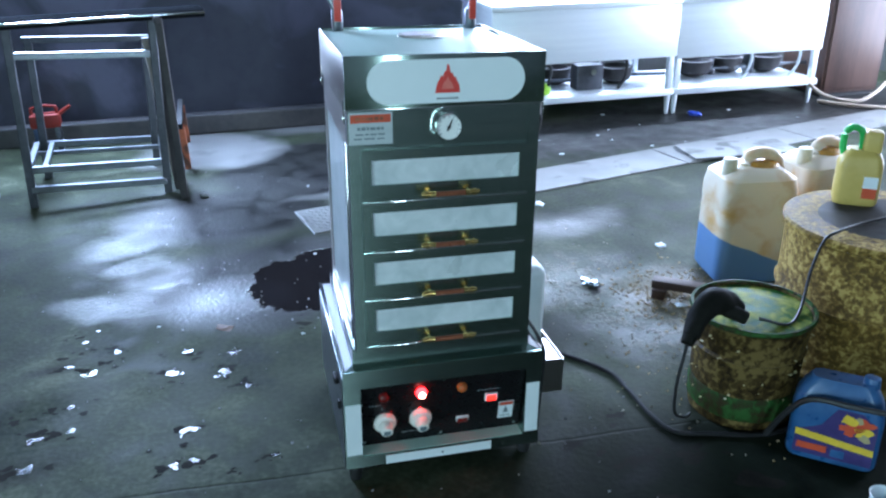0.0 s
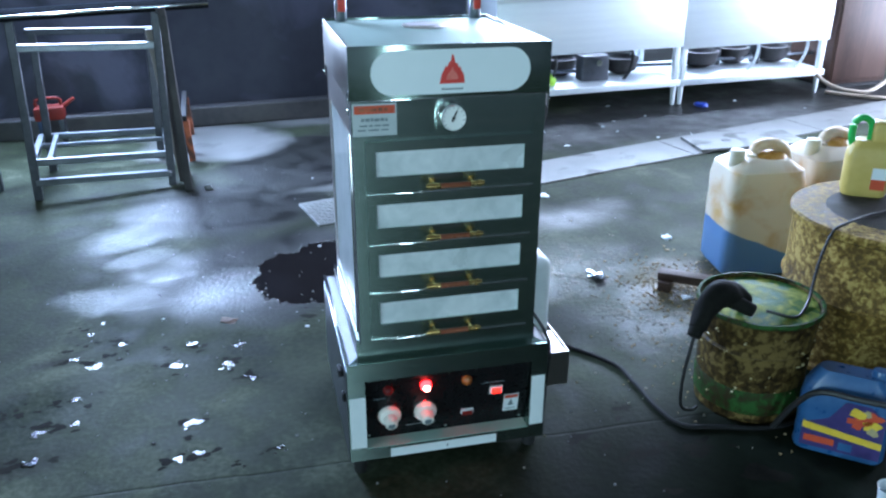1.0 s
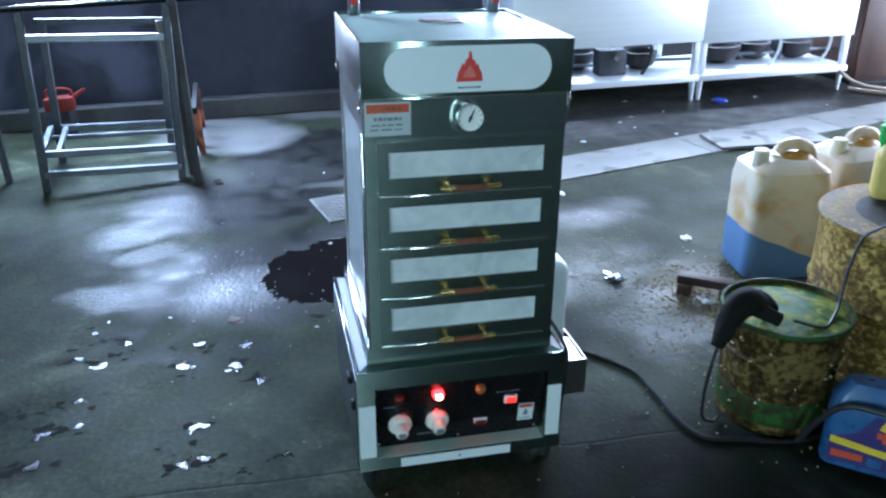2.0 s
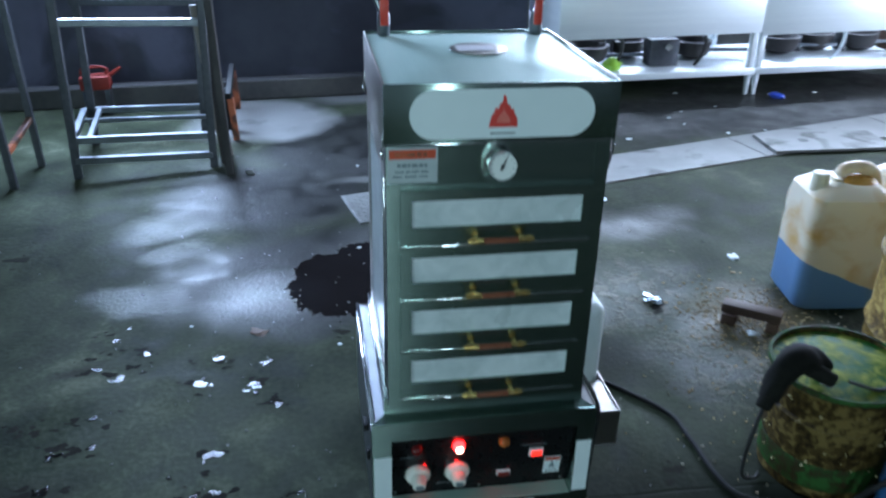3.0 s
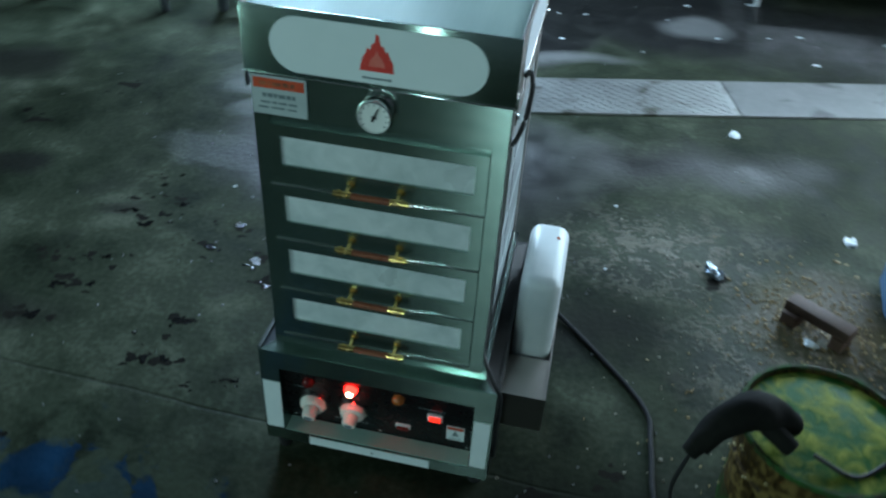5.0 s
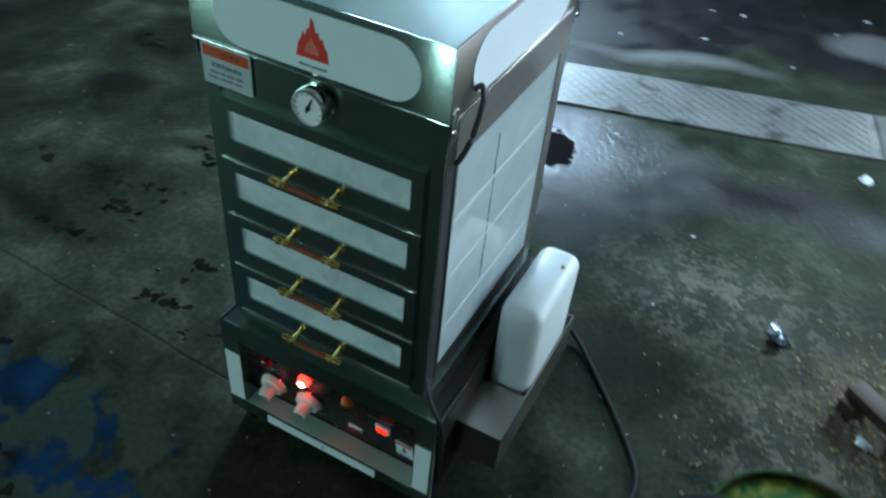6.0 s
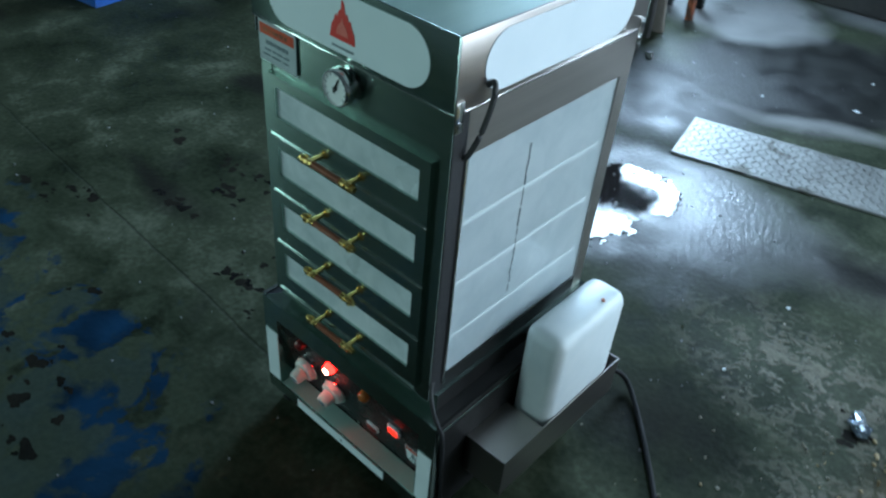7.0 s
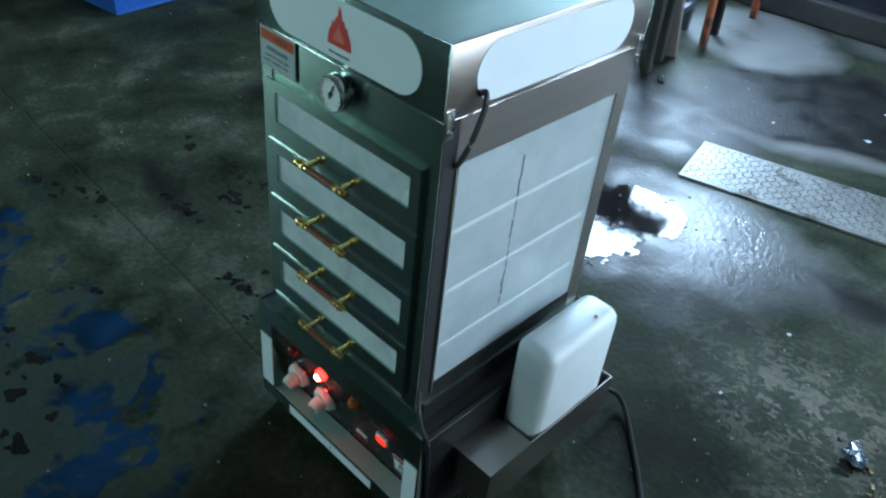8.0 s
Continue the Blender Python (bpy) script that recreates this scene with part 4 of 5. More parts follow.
for x in (-0.06, 0.06):
    part("stand", solid(x - 0.015, x + 0.015, -0.05, 0.05, 0.0, 0.175, 0.004), surface("blue_enamel", (0.02, 0.04, 0.09), (0.03, 0.06, 0.13), (0.4, 0.5), 0, 20) if x < 0 else STEEL_DARK, pump)
tagged(pump, "small red pump on dark legs by the back wall", "pump")

# ---- steel counter under the window ----
COUNTER_PALE = surface("pale_satin_steel", (0.72, 0.76, 0.80), (0.8, 0.84, 0.87), (0.28, 0.42), 0.25, 5, (1, 1, 20), 0.03, 0.0006)


def counter(x0, x1, bottom, name_label):
    ob = thing("steel_counter")
    f, bk = 3.10, 3.78
    part("front_panel", solid(x0, x1, f, f + 0.02, bottom, 0.70, 0.003), COUNTER_PALE, ob, "pale satin steel front panel")
    part("countertop", solid(x0 - 0.01, x1 + 0.01 if x1 > 3 else x1, f - 0.02, bk, 0.702, 0.735, 0.004), COUNTER_PALE, ob)
    part("splashback", solid(x0, x1, bk - 0.02, bk, 0.737, 0.90, 0.003), COUNTER_PALE, ob)
    part("end_panel", solid(x0, x0 + 0.02, f + 0.022, bk - 0.02, bottom, 0.70), COUNTER_PALE, ob, smooth=False)
    part("lower_shelf", solid(x0, x1, f + 0.0, bk - 0.05, 0.125, 0.165, 0.004), COUNTER_PALE, ob, "open lower shelf")
    for x in (x0 + 0.02, x1 - 0.03):
        for y in (f + 0.03, bk - 0.06):
            bm = solid(x - 0.018, x + 0.018, y - 0.018, y + 0.018, 0.165, bottom + 0.02, 0.003)
            rod((x, y, 0), (x, y, 0.125), 0.012, 0.02, 12, bm=bm)
            part("leg", bm, COUNTER_PALE, ob)
    return tagged(ob, name_label, "counter", "steel counters")


counter(1.05, 2.29, 0.375, "pale satin steel counter with an open shelf below the window")
counter(2.292, 3.36, 0.36, "pale satin steel counter with gas burners on its open lower shelf")


def gas_hose(x, r, mat_, name="gas_hose"):
    ob = link_mesh(name, hose([(x, 3.2, 0.40), (x + 0.02, 3.17, 0.375), (x + 0.07, 3.16, 0.37), (x + 0.10, 3.17, 0.33), (x + 0.09, 3.18, 0.24), (x + 0.07, 3.22, 0.172)], r), mat_, True)
    return tagged(ob, "thin gas hose hanging under the steel counter", "hose", "gas hoses")


gas_hose(1.36, 0.011, RUBBER)
gas_hose(1.88, 0.011, RUBBER)
gas_hose(2.78, 0.010, WHITE_FILM)
gas_hose(3.15, 0.010, WHITE_FILM)


def burner(x, y, s=1.0):
    ob = thing("gas_burner", pose(x, y, 0.166))
    part("bowl", lathe([(0.05 * s, 0), (0.11 * s, 0.03), (0.13 * s, 0.11), (0.11 * s, 0.115), (0.08 * s, 0.06)], 20), IRON, ob)
    part("gas_pipe", rod((0.08 * s, -0.02, 0.05), (0.38 * s, -0.05, 0.05), 0.012), STEEL_OLD, ob)
    part("bracket", solid(-0.16 * s, -0.13 * s, -0.05, 0.05, 0.0, 0.15, 0.004), STEEL_DARK, ob)
    return tagged(ob, "sooty cast-iron gas burner on the counter's lower shelf", "burner", "gas burners")


for x, y, s in ((1.33, 3.4, 1.0), (1.62, 3.5, 0.8), (2.02, 3.42, 0.9), (2.62, 3.45, 1.0), (2.9, 3.5, 0.9), (3.18, 3.45, 0.9)):
    burner(x, y, s)
crate = thing("steel_box", pose(1.75, 3.3, 0.166))
part("box", solid(-0.08, 0.10, -0.06, 0.06, 0, 0.16, 0.006), STEEL_DARK, crate)
part("valve", rod((0.02, -0.06, 0.12), (0.02, -0.09, 0.12), 0.02), CHROME, crate)
tagged(crate, "small steel valve box on the lower shelf", "valve box")
lump = thing("green_bag", pose(1.42, 3.2, 0.166))
bm = lathe([(0.02, 0), (0.05, 0.01), (0.055, 0.04), (0.03, 0.07), (0.01, 0.08)], 14, wobble=0.12)
part("bag", bm, surface("lime_plastic", (0.22, 0.42, 0.02), (0.35, 0.6, 0.05), (0.3, 0.4), 0, 20), lump)
tagged(lump, "small crumpled lime green bag on the lower shelf", "bag")

board = thing("brown_cabinet", pose(3.72, 3.25, 0))
BROWN = surface("brown_veneer", (0.05, 0.026, 0.02), (0.10, 0.055, 0.04), (0.35, 0.55), 0, 6, (6, 6, 0.8))
part("carcass", solid(-0.24, 0.22, -0.05, 0.40, 0.03, 0.86, 0.006), BROWN, board)
part("door", solid(-0.225, 0.205, -0.066, -0.051, 0.06, 0.84, 0.004), BROWN, board)
part("plinth", solid(-0.22, 0.20, -0.03, 0.38, 0.0, 0.03), IRON, board, smooth=False)
tagged(board, "brown veneered cabinet beside the steel counter", "cabinet")
PALE_HOSE = surface("pale_rubber_hose", (0.42, 0.34, 0.27), (0.55, 0.45, 0.36), (0.4, 0.5), 0, 20)
tagged(link_mesh("water_hose", hose([(3.3, 3.12, 0.14), (3.36, 3.0, 0.07), (3.5, 2.86, 0.05), (3.66, 2.88, 0.10), (3.8, 2.95, 0.14), (3.88, 2.9, 0.10), (3.84, 2.8, 0.02), (3.66, 2.78, 0.014), (3.45, 2.95, 0.016), (3.38, 3.08, 0.014)], 0.013), PALE_HOSE, True), "pale rubber water hose looped on the floor by the counter", "hose")

# ---- plastic cans, drum, pail ----
def stained_plastic(name, low, high, split, orange):
    """Translucent can: liquid to a tilted level, yellowed stains."""
    m, n, l, p = mat(name)
    v = coords(n, l, (1, 1, 1), False)
    stain = ramp(n, l, noise_node(n, l, 7, 8, v, 0.5), [(0.48, grey(0)), (0.66, grey(1))])
    col = mix(n, l, stain, high, orange)
    sep = n.new("ShaderNodeSeparateXYZ")
    l.new(v, sep.inputs[0])
    lev = math_node(n, l, "ADD", sep.outputs["Z"], math_node(n, l, "MULTIPLY", math_node(n, l, "SUBTRACT", noise_node(n, l, 9, 3, v), 0.5), 0.02))
    mask = math_node(n, l, "LESS_THAN", math_node(n, l, "ADD", lev, math_node(n, l, "MULTIPLY", sep.outputs["X"], 0.4)), split)
    l.new(mix(n, l, mask, col, low), p.inputs["Base Color"])
    p.inputs["Roughness"].default_value = 0.38
    p.inputs["Subsurface Weight"].default_value = 0.6
    p.inputs["Subsurface Radius"].default_value = (0.12, 0.10, 0.08)
    bump(n, l, p, noise_node(n, l, 25, 6, v), 0.15, 0.003)
    return m


CAN_1 = stained_plastic("yellowed_blue_bottom_can", (0.15, 0.27, 0.48), (0.74, 0.65, 0.50), 0.12, (0.58, 0.36, 0.12))
CAN_2 = stained_plastic("amber_stained_can", (0.5, 0.3, 0.1), (0.66, 0.56, 0.42), 0.22, (0.55, 0.3, 0.08))
AMBER = surface("oily_amber_residue", (0.42, 0.20, 0.03), (0.60, 0.33, 0.07), (0.2, 0.35), 0, 10)
DIRTY_CAP = surface("dirty_cream_cap", (0.5, 0.47, 0.33), (0.64, 0.6, 0.45), (0.4, 0.5), 0, 20)


def jerry_can(at, turn, material, w=0.27, d=0.23, h=0.40):
    ob = thing("jerry_can", pose(*at, 0, 0, turn))
    own = bmesh.new()
    prof = [(0.90, 0.0), (1.0, 0.02), (1.0, 0.25), (0.985, 0.27), (1.0, 0.29), (1.0, h - 0.08), (0.93, h - 0.03), (0.62, h)]
    rings = []
    for s, z in prof:
        rings.append([own.verts.new((px, py, z)) for px, py in pill(w * s, d * s, 0.05 * s, 6)])
    for a, b in zip(rings, rings[1:]):
        for j in range(28):
            own.faces.new((a[j], a[(j + 1) % 28], b[(j + 1) % 28], b[j]))
    own.faces.new(rings[0][::-1])
    own.faces.new(rings[-1])
    part("body", own, material, ob)
    part("neck", rod((-w * 0.34, -d * 0.1, h - 0.05), (-w * 0.34, -d * 0.1, h + 0.035), 0.028, 0.026, 20, bevel=0.003), DIRTY_CAP, ob, "dirty cream screw neck")
    part("carry_handle", hose([(-w * 0.12, 0, h - 0.02), (-w * 0.06, 0, h + 0.030), (w * 0.12, 0, h + 0.042), (w * 0.3, 0, h + 0.022), (w * 0.38, 0, h - 0.05)], 0.021, 10), material, ob)
    part("grip_hollow", moved(lathe([(0.055, 0.0), (0.066, 0.012), (0.05, 0.03), (0.02, 0.036)], 20, wobble=0.05), pose(w * 0.13, 0, h - 0.014) @ Matrix.Diagonal((1.0, 0.9, 0.9, 1))), AMBER, ob, "oily amber residue round the handle")
    return tagged(ob, "translucent stained plastic jerry can on the dirty concrete", "jerry can", "jerry cans")


tagged(jerry_can((1.325, 0.83, 0), -8, CAN_1, 0.28, 0.24, 0.415), "yellowed plastic jerry can with a blue bottom, on the concrete")
tagged(jerry_can((1.68, 0.93, 0), 6, CAN_2), "amber-stained plastic jerry can beside the old drum")


def scaly(name, c1, c2, c3, scale):
    m, n, l, p = mat(name)
    v = coords(n, l, (1, 1, 1), False)
    a = math_node(n, l, "ADD", math_node(n, l, "MULTIPLY", noise_node(n, l, scale * 0.35, 6, v, 0.4), 0.4), math_node(n, l, "MULTIPLY", noise_node(n, l, scale * 2.2, 12, v, 0.5), 0.6))
    col = ramp(n, l, a, [(0.41, c1), (0.5, c2), (0.58, c3)])
    l.new(col, p.inputs["Base Color"])
    l.new(ramp(n, l, a, [(0.4, grey(0.45)), (0.6, grey(0.75))]), p.inputs["Roughness"])
    p.inputs["Specular IOR Level"].default_value = 0.12
    bump(n, l, p, a, 0.6, 0.008)
    return m


DRUM_MAT = scaly("batter_crusted_drum", (0.085, 0.052, 0.014), (0.19, 0.12, 0.028), (0.40, 0.285, 0.085), 30)
DRUM_TOP = scaly("dark_drum_top", (0.008, 0.008, 0.006), (0.016, 0.015, 0.012), (0.04, 0.036, 0.028), 6)
drum = thing("old_drum", pose(1.33, 0.20, 0) @ Matrix.Diagonal((0.93, 0.93, 0.872, 1)))
part("shell", lathe([(0.282, 0.0), (0.29, 0.006), (0.29, 0.02), (0.28, 0.03), (0.28, 0.25), (0.289, 0.262), (0.28, 0.274), (0.28, 0.475), (0.29, 0.482), (0.291, 0.498), (0.284, 0.505)], 56, wobble=0.006), DRUM_MAT, drum, "crusted rusty drum wall")
part("lid", moved(lathe([(0.279, 0.0), (0.279, 0.006), (0.1, 0.007)], 48), pose(0, 0, 0.4985)), DRUM_TOP, drum, "dark mottled lid")
tagged(drum, "old drum crusted with yellow-brown dried batter on the concrete", "drum")

YELLOW = surface("yellow_plastic", (0.47, 0.35, 0.08), (0.58, 0.45, 0.13), (0.35, 0.5), 0, 8, stain=(0.36, 0.32, 0.10), stain_amount=0.56)
GREEN = surface("green_plastic", (0.03, 0.35, 0.06), (0.05, 0.46, 0.09), (0.3, 0.4), 0, 20)
jug = thing("yellow_jug", pose(1.345, 0.35, 0.4412, 0, 0, -35) @ Matrix.Scale(0.82, 4))
own = bmesh.new()
rings = [[own.verts.new((px, py, z)) for px, py in pill(0.15 * s, 0.11 * s, 0.03 * s, 5)] for s, z in [(0.94, 0), (1.0, 0.012), (1.0, 0.14), (0.92, 0.17), (0.80, 0.185), (0.60, 0.20)]]
for a, b in zip(rings, rings[1:]):
    for j in range(24):
        own.faces.new((a[j], a[(j + 1) % 24], b[(j + 1) % 24], b[j]))
own.faces.new(rings[0][::-1])
own.faces.new(rings[-1])
part("body", own, YELLOW, jug)
part("neck", solid(-0.004, 0.058, -0.034, 0.034, 0.185, 0.268, 0.014, seg=3), YELLOW, jug, "yellow moulded neck")
part("carry_handle", hose([(-0.050, 0, 0.165), (-0.066, 0, 0.20), (-0.064, 0, 0.255), (-0.040, 0, 0.275), (-0.012, 0, 0.262), (-0.004, 0, 0.225), (-0.006, 0, 0.19)], 0.0125, 10), GREEN, jug, "green moulded handle")
lab = part("paper_label", solid(0.015, 0.062, -0.0565, -0.0545, 0.03, 0.11, 0.0005), WHITE_SIGN, jug, "white and red label", False)
part("label_panel", solid(0.015, 0.062, -0.0575, -0.0566, 0.03, 0.068), ORANGE_PRINT, lab, smooth=False)
tagged(jug, "yellow plastic jug with a green handle standing on the old drum", "jug")

SPECK = surface("dried_batter", (0.3, 0.25, 0.12), (0.45, 0.38, 0.2), (0.4, 0.6), 0, 40)
PAIL_OUT = scaly("crusted_green_pail", (0.016, 0.010, 0.004), (0.055, 0.036, 0.011), (0.14, 0.10, 0.032), 26)
PAIL_FILL = scaly("green_flecked_batter", (0.015, 0.085, 0.010), (0.15, 0.19, 0.022), (0.30, 0.33, 0.06), 14)
GREEN_BAND = scaly("flaking_green_paint", (0.030, 0.022, 0.010), (0.024, 0.045, 0.012), (0.030, 0.085, 0.02), 20)
pail = thing("batter_pail", pose(0.83, 0.055, 0))
part("wall", lathe([(0.128, 0.0), (0.135, 0.004), (0.139, 0.10), (0.143, 0.20), (0.148, 0.205), (0.143, 0.212), (0.150, 0.285), (0.157, 0.296), (0.155, 0.304), (0.148, 0.300), (0.144, 0.26)], 48, wobble=0.008), PAIL_OUT, pail, "crusted pail wall")
part("paint_band", lathe([(0.1375, 0.03), (0.1402, 0.035), (0.1415, 0.095), (0.139, 0.10)], 48, wobble=0.008), GREEN_BAND, pail, "flaking green paint")
part("batter", moved(lathe([(0.147, 0.0), (0.145, 0.012), (0.11, 0.014), (0.05, 0.022), (0.01, 0.02)], 40, wobble=0.01), pose(0, 0, 0.283)), PAIL_FILL, pail, "pale green dried batter")
part("rim", lathe([(0.1555, 0.292), (0.1592, 0.297), (0.1575, 0.3062), (0.151, 0.3062), (0.1495, 0.301), (0.1465, 0.276)], 48, wobble=0.008), GREEN_BAND, pail, "flaking green rim")
tagged(pail, "crusted old pail of green-flecked batter on the concrete", "pail")
rnd = random.Random(21)
bm = bmesh.new()
for _ in range(44):
    a, z = rnd.uniform(-3.3, 0.6), rnd.uniform(0.06, 0.27)
    q = 0.140 + 0.012 * z / 0.3 + 0.002
    merge(bm, moved(solid(-0.004, 0.004, -0.0025, 0.0025, -0.004, 0.004), pose(q * math.cos(a), q * math.sin(a), z, rnd.uniform(0, 90), rnd.uniform(0, 90), 0) @ Matrix.Scale(rnd.uniform(0.25, 0.8), 4)))
tagged(part("batter_specks", bm, SPECK, pail, "dried yellow specks of batter"), kind="stuff")
GUN_BLACK = surface("sooty_black_plastic", (0.004, 0.004, 0.004), (0.014, 0.014, 0.012), (0.7, 0.9), 0, 16, bumps=0.4, dist=0.005, spec=0.08)
tool = thing("heat_gun", pose(0.668, 0.025, 0.332) @ Matrix.Scale(0.80, 4))
elbow = spline([(0.115, 0.0, -0.012), (0.06, -0.01, 0.018), (0.0, -0.03, 0.04), (-0.055, -0.06, 0.012), (-0.095, -0.085, -0.035)], 5)
radii = [0.030, 0.040, 0.046, 0.040, 0.033, 0.027]
own = bmesh.new()
rings = []
for i, q in enumerate(elbow):
    d = (elbow[min(i + 1, len(elbow) - 1)] - elbow[max(i - 1, 0)]).normalized()
    side = d.cross(Vector((0, 0, 1))).normalized()
    up = side.cross(d)
    u = i / (len(elbow) - 1) * (len(radii) - 1)
    k = min(int(u), len(radii) - 2)
    r = radii[k] + (radii[k + 1] - radii[k]) * (u - k)
    rings.append([own.verts.new(q + r * (1 + 0.07 * math.sin(3 * a + 0.8 * i)) * (side * math.cos(a) + up * math.sin(a))) for a in [2 * math.pi * j / 18 for j in range(18)]])
for a, b in zip(rings, rings[1:]):
    for j in range(18):
        own.faces.new((a[j], a[(j + 1) % 18], b[(j + 1) % 18], b[j]))
own.faces.new(rings[0][::-1])
own.faces.new(rings[-1])
part("motor_housing", own, GUN_BLACK, tool, "sooty bent housing")
part("nozzle", rod((-0.092, -0.083, -0.031), (-0.112, -0.097, -0.056), 0.024, 0.020, 18, bevel=0.003), GUN_BLACK, tool, "sooty nozzle")
part("pistol_grip", rod((0.03, -0.02, 0.02), (0.105, -0.075, -0.012), 0.025, 0.021, 16, bevel=0.006), GUN_BLACK, tool)
tagged(tool, "black heat gun resting across the pail's rim", "heat gun")
tagged(link_mesh("heat_gun_cable", hose([(0.583, -0.048, 0.285), (0.572, -0.04, 0.17), (0.60, 0.0, 0.05), (0.645, 0.02, 0.012), (0.67, 0.035, 0.009)], 0.0042), RUBBER, True), "thin black cable hanging from the heat gun", "cable")
tagged(link_mesh("thin_cable", hose([(0.79, -0.03, 0.315), (0.86, -0.05, 0.298), (0.92, -0.01, 0.302), (0.97, 0.04, 0.32), (1.02, 0.09, 0.37), (1.07, 0.12, 0.435), (1.12, 0.13, 0.452), (1.22, 0.17, 0.448), (1.34, 0.20, 0.447), (1.44, 0.28, 0.447)], 0.0042), RUBBER, True), "thin black cable lying over the pail and drum", "cable")

OIL_BLUE = surface("blue_oil_can_plastic", (0.02, 0.07, 0.20), (0.045, 0.13, 0.30), (0.25, 0.4), 0, 10, stain=(0.03, 0.06, 0.12), stain_amount=0.6)
NAVY = surface("navy_print", (0.03, 0.025, 0.11), (0.06, 0.04, 0.17), (0.3, 0.4), 0, 15)
GOLD_PRINT = surface("yellow_print", (0.62, 0.42, 0.02), (0.75, 0.55, 0.05), (0.3, 0.4), 0, 15)
oil = thing("oil_can", pose(0.918, -0.205, 0, 0, 0, -41) @ pose(0, 0, 0, -6))
own = bmesh.new()
rings = [[own.verts.new((px, py, z)) for px, py in pill(0.205 * s, 0.09 * s2, 0.026, 5)] for s, s2, z in [(0.95, 0.9, 0), (1.0, 1.0, 0.012), (1.0, 1.0, 0.13), (0.95, 0.98, 0.165), (0.84, 0.9, 0.19), (0.68, 0.7, 0.215)]]
for a, b in zip(rings, rings[1:]):
    for j in range(24):
        own.faces.new((a[j], a[(j + 1) % 24], b[(j + 1) % 24], b[j]))
own.faces.new(rings[0][::-1])
own.faces.new(rings[-1])
part("body", own, OIL_BLUE, oil)
lab = part("label_panel", moved(slab([(-0.085, 0.015), (0.09, 0.015), (0.09, 0.12), (0.055, 0.15), (0.0, 0.15), (-0.03, 0.10), (-0.085, 0.075)], 0.001), pose(0, -0.0462, 0)), NAVY, oil, "faded navy label with yellow and red print", False)
part("label_band", moved(slab([(-0.085, 0.062), (0.09, 0.045), (0.09, 0.062), (-0.085, 0.08)], 0.0006), pose(0, -0.0470, 0)), GOLD_PRINT, lab, smooth=False)
rnd = random.Random(31)
for cx, cz, r, m in ((0.045, 0.118, 0.026, ORANGE_PRINT), (0.028, 0.128, 0.017, GOLD_PRINT), (0.060, 0.103, 0.019, GOLD_PRINT), (0.018, 0.106, 0.012, ORANGE_PRINT), (0.072, 0.124, 0.012, ORANGE_PRINT), (0.048, 0.132, 0.010, SPECK), (0.066, 0.088, 0.012, SPECK), (0.030, 0.094, 0.010, ORANGE_PRINT)):
    ph = rnd.uniform(0, 6.3)
    edge = [(r * (1 + 0.22 * math.sin(3 * a + ph) + 0.12 * math.sin(7 * a)) * math.cos(a), r * (0.8 + 0.2 * math.sin(2 * a + ph)) * math.sin(a)) for a in [6.283 * k / 26 for k in range(26)]]
    part("label_emblem", moved(slab(edge, 0.0006), pose(cx, -0.0470 - 0.0003 * rnd.random(), cz)), m, lab, smooth=False)
part("label_print", solid(-0.078, -0.01, -0.0472, -0.0463, 0.028, 0.045), ORANGE_PRINT, lab, smooth=False)
part("label_print", solid(0.0, 0.03, -0.0472, -0.0463, 0.022, 0.042), OIL_BLUE, lab, smooth=False)
part("cap", rod((0.06, 0, 0.205), (0.06, 0, 0.232), 0.02, 0.018, 18, bevel=0.002), OIL_BLUE, oil)
tagged(oil, "scuffed blue plastic oil can with a colourful label, on concrete", "oil can")
tagged(link_mesh("black_cable", hose([(0.80, -0.11, 0.02), (0.82, -0.155, 0.12), (0.845, -0.20, 0.175), (0.90, -0.265, 0.185), (0.98, -0.325, 0.18), (1.07, -0.36, 0.13), (1.13, -0.36, 0.02)], 0.0075), RUBBER, True), "black cable draped over the blue oil can", "cable")
cup = thing("white_cup", pose(0.885, -0.42, 0))
part("cup_wall", lathe([(0.022, 0), (0.024, 0.003), (0.03, 0.055), (0.032, 0.06), (0.029, 0.058), (0.022, 0.006)], 24), WHITE_FILM, cup)
tagged(cup, "small white cup on the concrete floor", "cup")
post = thing("dark_post", pose(1.87, 0.62, 0))
part("shaft", solid(-0.05, 0.05, -0.05, 0.05, 0, 1.6, 0.006), STEEL_DARK, post)
part("base_plate", solid(-0.09, 0.09, -0.09, 0.09, 0, 0.012, 0.003), STEEL_DARK, post)
tagged(post, "dark painted steel post behind the drum", "post")

WOODY = surface("dirty_offcut_wood", (0.07, 0.045, 0.035), (0.17, 0.11, 0.085), (0.6, 0.8), 0, 14, (1, 5, 5))
off = thing("wood_offcut", pose(0.99, 0.68, 0.0, 0, 0, -38))
part("plank", solid(-0.09, 0.09, -0.025, 0.025, 0.035, 0.065, 0.004), WOODY, off)
part("block", solid(-0.085, -0.04, -0.04, 0.04, 0.0, 0.036, 0.004), WOODY, off)
part("block", solid(0.05, 0.085, -0.03, 0.03, 0.0, 0.036, 0.004), WOODY, off)
tagged(off, "dirty wooden offcuts nailed together beside the jerry can", "wood offcut")

box = thing("blue_crate", pose(-2.85, 1.12, 0, 0, 0, 6))
CRATE = surface("blue_crate_plastic", (0.012, 0.06, 0.26), (0.02, 0.09, 0.36), (0.3, 0.45), 0, 12)
bm = solid(-0.32, 0.20, -0.3, 0.3, 0, 0.012, 0.003)
